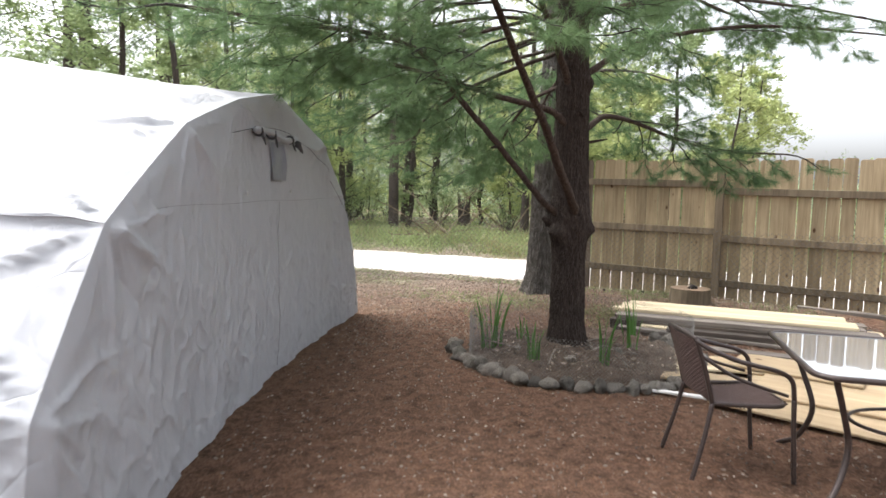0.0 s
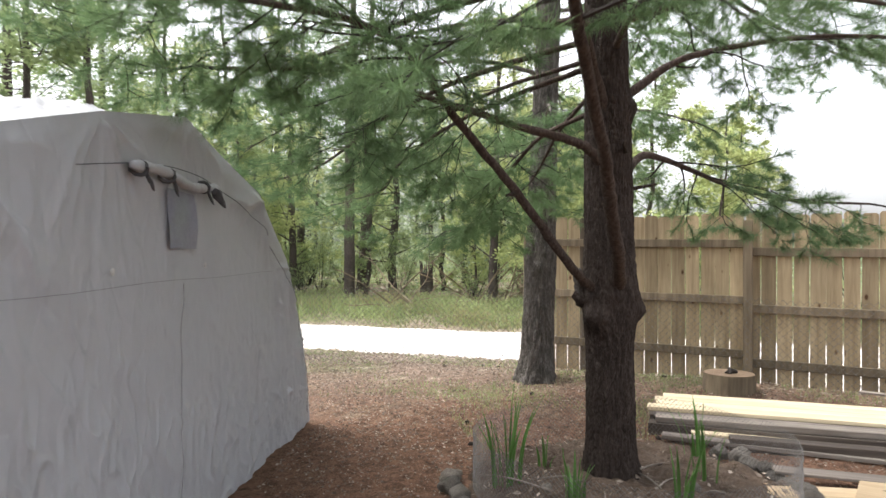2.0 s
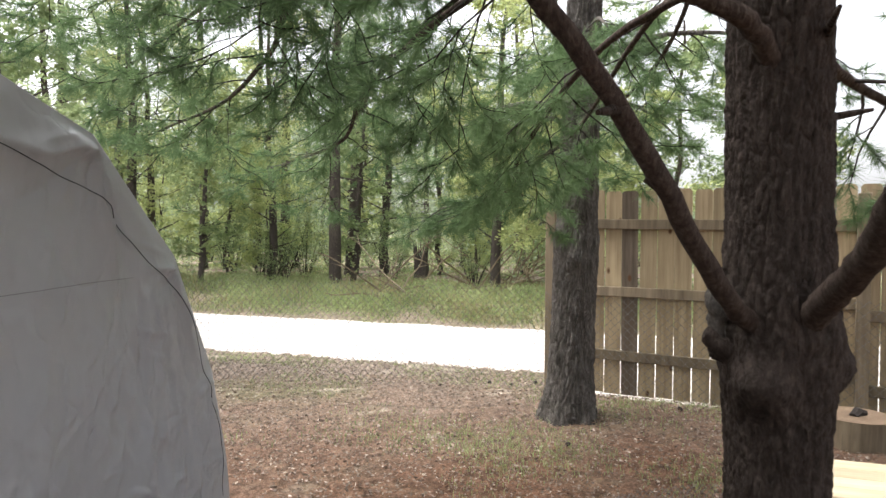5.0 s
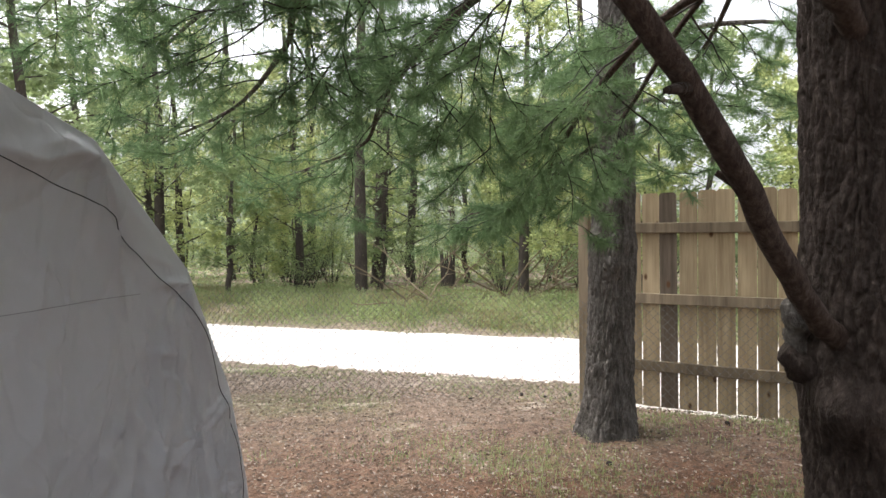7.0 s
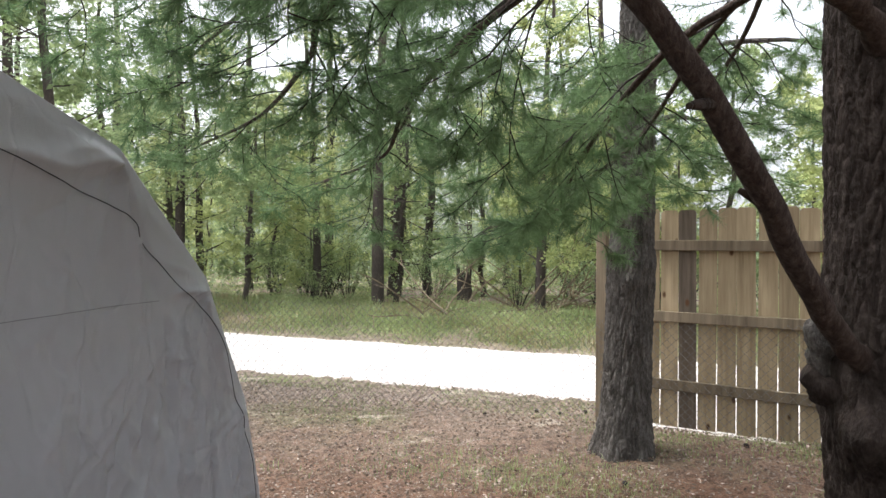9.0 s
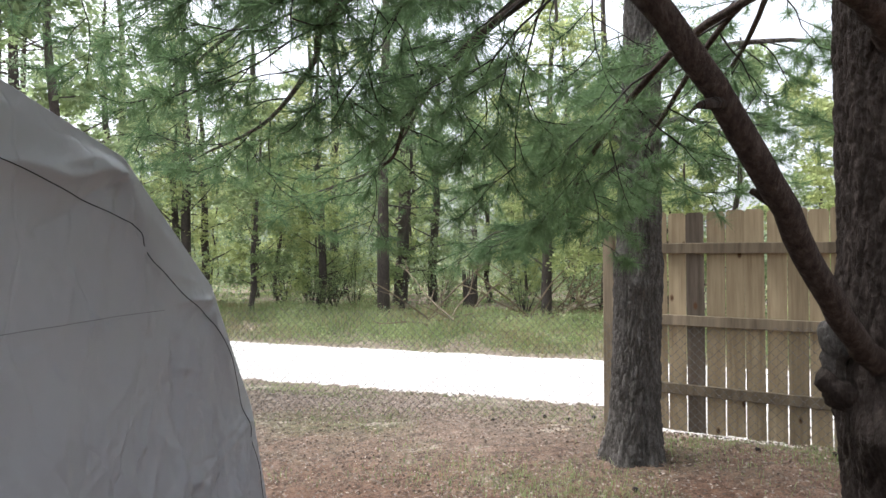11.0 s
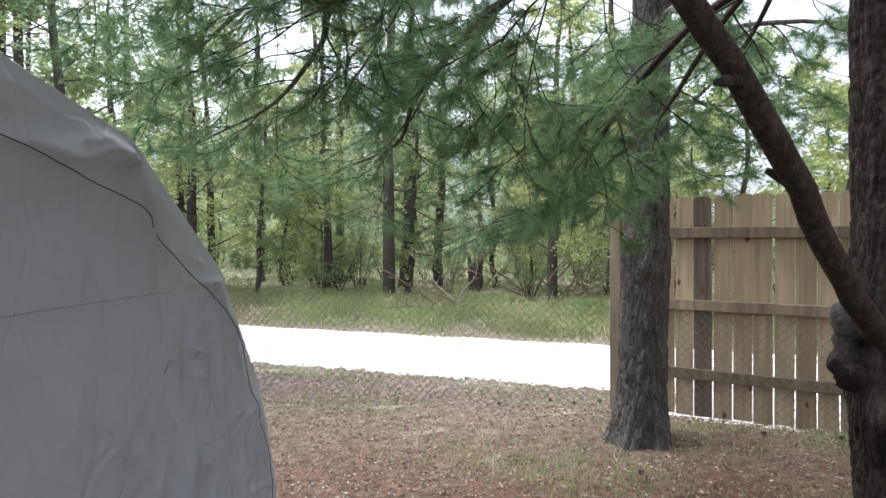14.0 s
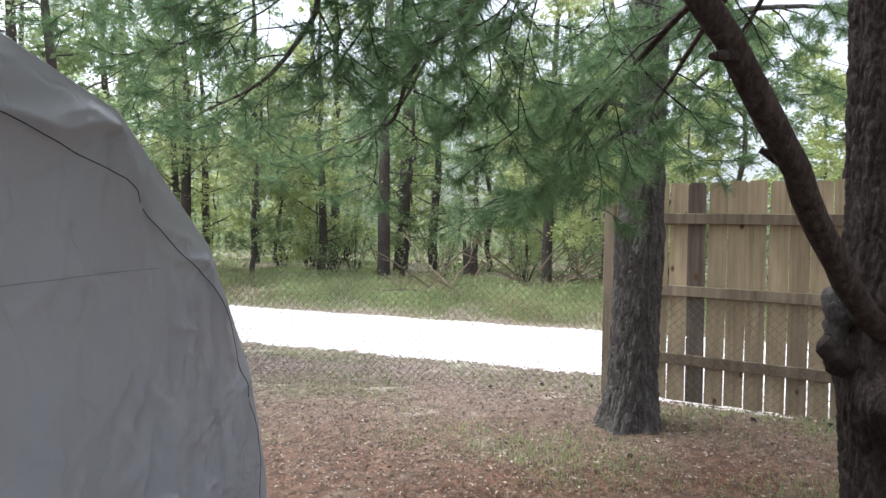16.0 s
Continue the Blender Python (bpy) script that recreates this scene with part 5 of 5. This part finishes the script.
def build_bed():
    verts, faces = [], []
    R, S = 50, 150
    for j in range(R + 1):
        r = BED_R * 0.97 * j / R
        for i in range(S):
            th = 2 * math.pi * i / S
            x, y = BED.x + r * math.cos(th), BED.y + r * math.sin(th)
            h = 0.11 * (1 - (j / R) ** 4) + 0.06 * noise.noise((x * 5, y * 5, 2)) + 0.03 * noise.noise((x * 15, y * 15, 5))
            verts.append((x, y, float(ground_z(x, y)) + h * (1 if j < R else 0) - (0.03 if j == R else 0)))
    for j in range(R):
        for i in range(S):
            k = (i + 1) % S
            faces.append((j * S + i, j * S + k, (j + 1) * S + k, (j + 1) * S + i))
    tagged(mesh_ob("flower_bed_soil", verts, faces, SOIL, smooth=True), "dark bare soil mound inside the stone ring", "soil", kind="structure")
    rng = random.Random(19)
    protos = []
    for s in range(7):
        bm = bmesh.new()
        bmesh.ops.create_icosphere(bm, subdivisions=3, radius=1)
        for v in bm.verts:
            v.co *= 1 + 0.5 * noise.noise(v.co * 1.2 + Vector((s * 9, 0, 0))) + 0.2 * noise.noise(v.co * 4 + Vector((0, s * 5, 0)))
        me = bpy.data.meshes.new("stone")
        bm.to_mesh(me)
        bm.free()
        me.materials.append(STONE)
        me.polygons.foreach_set("use_smooth", [True] * len(me.polygons))
        protos.append(me)
    a = 0.0
    while a < 2 * math.pi - 0.06:
        w = rng.uniform(0.042, 0.075)
        th = a + w / BED_R
        rr = BED_R + rng.uniform(-0.03, 0.03) + 0.04 * math.sin(3 * th)
        x, y = BED.x + rr * math.cos(th), BED.y + rr * math.sin(th)
        h = rng.uniform(0.035, 0.06)
        a += 2 * w / BED_R * 0.98
        if math.sin(th) > 0.45:
            continue
        ob = new("stone", rng.choice(protos))
        ob.matrix_world = pose(x, y, float(ground_z(x, y)) + h * 0.72, rng.uniform(-12, 12), rng.uniform(-12, 12), math.degrees(th) + 90 + rng.uniform(-15, 15)) @ Matrix.Diagonal((w * 1.02, rng.uniform(0.05, 0.07), h, 1))
        tagged(ob, "rounded grey field stone edging the bed", "stone", "stones round the bed")
    for x, y, s in ((2.75, 5.15, 0.045), (3.2, 5.3, 0.05), (2.45, 5.55, 0.04)):
        ob = new("stone", rng.choice(protos))
        ob.matrix_world = pose(x, y, float(ground_z(x, y)) + 0.11 + s * 0.2, 0, 0, rng.uniform(0, 360)) @ Matrix.Diagonal((s, s * 0.7, s * 0.55, 1))
        tagged(ob, "pale stone lying on the bed soil", "stone", "stones in the bed")
    # dry leaves and short sticks lying on the soil
    rg = np.random.default_rng(15)
    rr, aa = BED_R * 0.9 * np.sqrt(rg.random(500)), rg.uniform(0, 6.283, 500)
    c = np.stack([BED.x + rr * np.cos(aa), BED.y + rr * np.sin(aa), 0.125 - 0.09 * (rr / BED_R) ** 4 + rg.uniform(-0.01, 0.02, 500)], 1)
    tagged(leaf_cloud("bed_litter", c, 0.02, LITTER, None, "", 7, 0.3), "dry leaves scattered on the bed soil", "leaf litter", kind="stuff")
    for k in range(9):
        x, y, a = BED.x + rng.uniform(-0.75, 0.7), BED.y + rng.uniform(-0.8, 0.2), rng.uniform(0, 3.14)
        L = rng.uniform(0.15, 0.5)
        pts = [(0, 0, 0), (0.5 * L * math.cos(a), 0.5 * L * math.sin(a), 0.02), (L * math.cos(a), L * math.sin(a), 0.0)]
        ob = mesh_ob("stick", *tube(smooth_line(pts, 8), [0.007 - 0.0005 * i for i in range(9)], 6, 0.2), GREY_BOARD)
        ob.matrix_world = pose(x, y, 0.125)
        tagged(ob, "short dry stick lying on the bed soil", "stick", "sticks in the bed")
    # poultry netting standing just inside the stones
    ring = []
    for i in range(61):
        th = 2 * math.pi * i / 60
        ring.append((BED.x + (BED_R - 0.09) * math.cos(th), BED.y + (BED_R - 0.09) * math.sin(th)))
    net = empty("poultry_netting", pose(0, 0, 0), "low fine wire netting round the planted bed", "wire netting")
    tagged(wire_net("netting", ring, 0.03, 0.34, 0.03, 0.0012, WIRE, net, 0.12, 0.004), kind="stuff")

    # iris clumps
    def iris(x, y, count, height, seed, spread=0.09):
        rg = random.Random(seed)
        z = float(ground_z(x, y)) + 0.08
        clump = empty("iris_plant", pose(x, y, z), "clump of upright sword-shaped green iris leaves", "plant", "irises in the bed")
        for _ in range(count):
            a = rg.uniform(0, 6.283)
            o = Vector((math.cos(a), math.sin(a), 0)) * rg.uniform(0, spread)
            h = height * rg.uniform(0.55, 1.05)
            lean = Vector((math.cos(a), math.sin(a), 0)) * rg.uniform(0.02, 0.3) * h
            if rg.random() < 0.08:
                lean *= 3
                h *= 0.55
            w = rg.uniform(0.007, 0.012)
            b = rg.uniform(0, 3.14)
            sd = Vector((math.cos(b), math.sin(b), 0)) * w
            th = Vector((-math.sin(b), math.cos(b), 0)) * 0.002
            vs, fs = [], []
            for i in range(8):
                u = i / 7
                c = o + lean * u * u + Vector((0, 0, h * (u - 0.12 * u * u)))
                k = (1 - u ** 2.5) * 0.95 + 0.05
                vs += [c - sd * k, c + th, c + sd * k, c - th]
            for i in range(7):
                for j in range(4):
                    n = (j + 1) % 4
                    fs.append((i * 4 + j, i * 4 + n, i * 4 + 4 + n, i * 4 + 4 + j))
            mesh_ob("leaf", vs, fs, IRIS, clump)

    iris(2.28, 5.72, 17, 0.6, 1)
    iris(2.5, 5.3, 12, 0.34, 2, 0.05)
    iris(2.98, 5.1, 9, 0.5, 3, 0.06)
    iris(3.38, 5.45, 9, 0.5, 4, 0.09)
    iris(3.55, 5.75, 8, 0.45, 5, 0.1)
    iris(2.6, 5.95, 6, 0.25, 6, 0.06)


build_bed()


# ---- stump ----
def build_stump():
    x, y = 5.13, 7.58
    z = float(ground_z(x, y))
    st = empty("tree_stump", pose(x, y, z), "sawn round of log standing on the ground by the fence", "stump")
    verts, faces = [], []
    S, R = 48, 12
    for j in range(R + 1):
        for i in range(S):
            th = 2 * math.pi * i / S
            r = 0.225 + 0.012 * noise.noise((math.cos(th) * 4, math.sin(th) * 4, j * 0.05)) + 0.008 * math.sin(th * 23 + math.sin(j * 0.4)) * (j < R)
            verts.append((r * math.cos(th), r * math.sin(th), -0.03 + 0.2 * j / R))
    for j in range(R):
        for i in range(S):
            k = (i + 1) % S
            faces.append((j * S + i, j * S + k, (j + 1) * S + k, (j + 1) * S + i))
    mesh_ob("bark", verts, faces, RAIL, st, "brown split bark", True)
    top = [(0.222 * math.cos(2 * math.pi * i / S), 0.222 * math.sin(2 * math.pi * i / S), 0.172) for i in range(S)]
    inner = [(0.1 * math.cos(2 * math.pi * i / S), 0.1 * math.sin(2 * math.pi * i / S), 0.165) for i in range(S)]
    f = [(i, (i + 1) % S, S + (i + 1) % S, S + i) for i in range(S)] + [tuple(range(S, 2 * S))]
    mesh_ob("cut_face", top + inner, f, STUMP_TOP, st, "cut wood face")
    vs, fs = tube([(-0.02, 0.0, 0.16), (0.03, 0.02, 0.185), (0.09, 0.01, 0.175)], [0.03, 0.035, 0.02], 8, 0.3)
    mesh_ob("rotten_heart", vs, fs, TWIG_BARK, st, "dark rotten heartwood")


build_stump()


# ---- lumber pile ----
PILE_YAW = -32.0


def plank(name, x, y, z, length, width, thick, yaw, mat, label, group="lumber pile", tilt=0.0, roll=0.0):
    bm = bmesh.new()
    # long axis lies along the mesh's z, so that the grain follows it
    box_bm(bm, (width, thick, length), Matrix(), min(0.004, thick * 0.2))
    rg = random.Random(int(x * 977 + y * 131 + z * 59))
    for v in bm.verts:
        v.co.x += 0.004 * noise.noise(v.co * 3 + Vector((x, y, z)))
        v.co.z += rg.uniform(-0.006, 0.006)
    ob = part(name, bm, mat)
    ob.matrix_world = pose(x, y, z + thick / 2, roll, tilt, yaw) @ pose(0, 0, 0, 0, 90, 0) @ pose(0, 0, 0, 0, 0, 90)
    return tagged(ob, label, "board", group)


def build_lumber():
    d = Vector((math.cos(radians(PILE_YAW)), math.sin(radians(PILE_YAW))))
    n = Vector((-d.y, d.x))
    o = Vector((4.55, 6.55))
    g = 0.03
    def at(a, b):
        p = o + d * a + n * b
        return p.x, p.y
    # dark timbers underneath
    for b, L, a in ((-0.28, 2.4, 0.45), (0.0, 2.3, 0.4), (0.26, 2.3, 0.48)):
        plank("timber", *at(a, b), g, L, 0.14, 0.1, PILE_YAW, BEAM, "dark weathered timber at the bottom of the pile")
    for b, L, a, w in ((-0.22, 2.3, 0.45, 0.2), (0.02, 2.2, 0.42, 0.2), (0.26, 2.2, 0.46, 0.2)):
        plank("board", *at(a, b), g + 0.102, L, w, 0.045, PILE_YAW + 0.6, GREY_BOARD, "grey weathered board in the pile")
    # pale boards on top
    for k, b in enumerate((-0.12, 0.03, 0.18, 0.33)):
        plank("board", *at(0.34 + 0.04 * (k % 2), b + 0.05), g + 0.149, 2.2 - 0.05 * k, 0.146, 0.03, PILE_YAW, PALE_BOARD, "pale fresh sawn board on top of the pile")
    # grey boards lying in front
    plank("board", *at(0.15, -0.52), 0.05, 1.6, 0.12, 0.03, PILE_YAW - 3, GREY_BOARD, "grey weathered board beside the pile", tilt=1)
    plank("board", *at(0.15, -0.42), 0.085, 1.2, 0.1, 0.02, PILE_YAW - 4, PALE_BOARD, "bleached narrow board beside the pile")
    plank("timber", *at(0.55, -0.5), 0.03, 1.5, 0.12, 0.09, PILE_YAW, BEAM, "dark weathered timber beside the pile")
    # short scraps of ply and board nearer the table
    for x, y, z, L, w, yaw, mat in ((3.75, 5.35, 0.03, 0.9, 0.3, -30, PALE_BOARD), (4.05, 5.1, 0.05, 0.8, 0.45, -24, PLY), (3.7, 4.75, 0.04, 0.7, 0.3, -38, PLY), (4.45, 4.85, 0.075, 0.9, 0.5, -48, PLY), (3.6, 5.05, 0.055, 0.6, 0.12, -15, PALE_BOARD), (4.3, 5.4, 0.08, 0.8, 0.14, -33, GREY_BOARD)):
        plank("offcut", x, y, z, L, w, 0.018, yaw, mat, "pale plywood and board offcut", "offcuts")
    # big plywood sheets
    plank("plywood_sheet", 4.35, 4.05, 0.03, 1.6, 1.2, 0.018, -52, PLY, "tan plywood sheet lying on the ground", "plywood sheets")
    plank("plywood_sheet", 4.6, 4.2, 0.052, 1.5, 1.0, 0.018, -47, PLY, "tan plywood sheet lying on another", "plywood sheets")
    # carton-like wooden box at the pile's end
    plank("ply_block", 5.6, 5.72, 0.03, 0.6, 0.42, 0.13, PILE_YAW - 6, PALE_BOARD, "short stack of pale ply pieces at the pile's end")
    plank("rail_offcut", 6.9, 6.6, 0.09, 1.8, 0.09, 0.04, -52, GREY_BOARD, "grey rail lying in the dirt by the fence")
    plank("rail_offcut", 7.1, 6.3, 0.09, 1.5, 0.09, 0.04, -60, GREY_BOARD, "grey rail lying in the dirt by the fence")
    plank("white_slat", 3.25, 4.55, 0.02, 0.55, 0.045, 0.018, -35, PALE_STONE, "small white painted slat on the ground", "offcuts")


build_lumber()


# ---- black steel post by the fence ----
def build_post():
    x, y = 7.25, 7.2
    z = float(ground_z(x, y))
    post = empty("steel_post", pose(x, y, z), "slim black steel fence post driven into the ground", "post")
    bm = bmesh.new()
    box_bm(bm, (0.035, 0.006, 1.5), pose(0, 0, 0.65))
    box_bm(bm, (0.006, 0.03, 1.5), pose(0, -0.018, 0.65))
    part("shaft", bm, BLACK_METAL, post)
    for k in range(8):
        bm = bmesh.new()
        box_bm(bm, (0.012, 0.012, 0.02), pose(0, 0.009, 0.3 + k * 0.13))
        part("stud", bm, BLACK_METAL, post)


build_post()


# ---- wicker chair ----
def bar(name, pts, r, parent, mat, n=24, segs=10, label=""):
    line = smooth_line(pts, n)
    return mesh_ob(name, *tube(line, [r] * len(line), segs), mat, parent, label, True)


def build_chair():
    chair = empty("bistro_chair", pose(2.96, 3.46, 0.0, 0, 0, -9), "brown wicker bistro chair with tubular metal frame", "chair")
    # local: x to the front, y to its left, seat at 0.41
    r = 0.0125
    for s in (1, -1):
        # back post running down into the rear leg
        bar("rear_leg", [(-0.17, 0.2 * s, 0.41), (-0.21, 0.215 * s, 0.22), (-0.27, 0.23 * s, 0.0)], r, chair, CHAIR_METAL)
        bar("armrest", [(-0.27, 0.2 * s, 0.74), (-0.2, 0.225 * s, 0.7), (-0.05, 0.245 * s, 0.645), (0.14, 0.25 * s, 0.6), (0.215, 0.25 * s, 0.55), (0.235, 0.245 * s, 0.45)], r, chair, CHAIR_METAL, 36)
        bar("front_leg", [(0.235, 0.245 * s, 0.45), (0.245, 0.245 * s, 0.25), (0.265, 0.24 * s, 0.0)], r, chair, CHAIR_METAL)
        bar("brace", [(-0.24, 0.2 * s, 0.66), (-0.05, 0.22 * s, 0.55), (0.2, 0.245 * s, 0.47)], 0.009, chair, CHAIR_METAL)
        bar("back_post", [(-0.17, 0.2 * s, 0.41), (-0.215, 0.2 * s, 0.58), (-0.27, 0.195 * s, 0.75)], r, chair, CHAIR_METAL)
    bar("top_rail", [(-0.27, -0.195, 0.75), (-0.295, 0, 0.765), (-0.27, 0.195, 0.75)], r, chair, CHAIR_METAL)
    bar("seat_rail", [(-0.17, -0.2, 0.41), (0.05, -0.215, 0.405), (0.2, -0.2, 0.405), (0.245, 0, 0.4), (0.2, 0.2, 0.405), (0.05, 0.215, 0.405), (-0.17, 0.2, 0.41)], r, chair, CHAIR_METAL, 60)
    # woven seat and back: interlaced strands
    seat = tagged(empty("seat", pose(0, 0, 0)))
    seat.parent = chair
    k = 30
    strands = []
    for i in range(k):
        y = -0.195 + 0.39 * (i + 0.5) / k
        pts = [(-0.17 + 0.4 * u / 20, y, 0.412 - 0.02 * math.sin(math.pi * u / 20) + 0.003 * (1 if (u + i) % 2 else -1)) for u in range(21)]
        strands.append(tube(pts, [0.006] * 21, 5))
    ob = mesh_ob("weave", *join(strands), WICKER, seat, "woven brown wicker strands", True)
    strands = []
    for i in range(20):
        x = -0.165 + 0.385 * (i + 0.5) / 20
        pts = [(x, -0.205 + 0.41 * u / 30, 0.41 - 0.02 * math.sin(math.pi * (i + 0.5) / 20) + 0.003 * (1 if (u + i) % 2 else -1)) for u in range(31)]
        strands.append(tube(pts, [0.005] * 31, 5))
    mesh_ob("weave", *join(strands), WICKER, seat, "", True)
    back = empty("backrest", pose(0, 0, 0))
    back.parent = chair
    chair.scale = (0.92, 0.92, 0.92)
    strands = []
    for i in range(32):
        z = 0.43 + 0.32 * (i + 0.5) / 32
        w = 0.2
        pts = []
        for u in range(25):
            y = -w + 2 * w * u / 24
            bx = -0.17 - (z - 0.41) * 0.294
            pts.append((bx - 0.03 * (1 - (y / w) ** 2) + 0.003 * (1 if (u + i) % 2 else -1), y, z))
        strands.append(tube(pts, [0.0058] * 25, 5))
    mesh_ob("weave", *join(strands), WICKER, back, "woven brown wicker strands", True)


build_chair()


# ---- glass table ----
def build_table():
    yaw = math.degrees(math.atan2(-0.41, 0.9))
    table = empty("patio_table", pose(3.0, 2.9, 0, 0, 0, yaw), "glass-topped patio table with dark tubular metal frame", "table")
    # local: corner at the origin, x along the front edge, y along the side
    W, D, h, c = 1.3, 0.98, 0.62, 0.1
    loop = []
    for cx, cy, a0 in ((W - c, c, -90), (W - c, D - c, 0), (c, D - c, 90), (c, c, 180)):
        for k in range(7):
            a = radians(a0 + 15 * k)
            loop.append((cx + c * math.cos(a), cy + c * math.sin(a)))
    def plate(z0, z1, inset):
        bm = bmesh.new()
        m = Vector((W / 2, D / 2))
        lo = [bm.verts.new((x + (m.x - x) * inset, y + (m.y - y) * inset, z0)) for x, y in loop]
        hi = [bm.verts.new((x + (m.x - x) * inset, y + (m.y - y) * inset, z1)) for x, y in loop]
        bm.faces.new(hi)
        bm.faces.new(lo[::-1])
        for i in range(len(loop)):
            k = (i + 1) % len(loop)
            bm.faces.new((lo[i], lo[k], hi[k], hi[i]))
        return bm
    part("glass_top", plate(h - 0.003, h + 0.003, 0.02), GLASS, table, "clear glass top reflecting the sky")
    pts = [(x, y, h - 0.004) for x, y in loop + loop[:1]]
    mesh_ob("rim", *tube(pts, [0.014] * len(pts), 10), CHAIR_METAL, table, "dark metal rim", True)
    for cx, cy, sx, sy in ((0.1, 0.1, -1, -1), (W - 0.1, 0.1, 1, -1), (0.1, D - 0.1, -1, 1), (W - 0.1, D - 0.1, 1, 1)):
        bar("leg", [(cx, cy, h - 0.02), (cx - sx * 0.06, cy - sy * 0.06, 0.42), (cx - sx * 0.1, cy - sy * 0.1, 0.25), (cx - sx * 0.05, cy - sy * 0.05, 0.08), (cx + sx * 0.03, cy + sy * 0.03, 0.0)], 0.014, table, CHAIR_METAL, 30)
    ring = [(W / 2 + 0.36 * math.cos(2 * math.pi * k / 40), D / 2 + 0.26 * math.sin(2 * math.pi * k / 40), 0.3) for k in range(41)]
    mesh_ob("stretcher_ring", *tube(ring, [0.009] * 41, 8), CHAIR_METAL, table, "", True)


build_table()
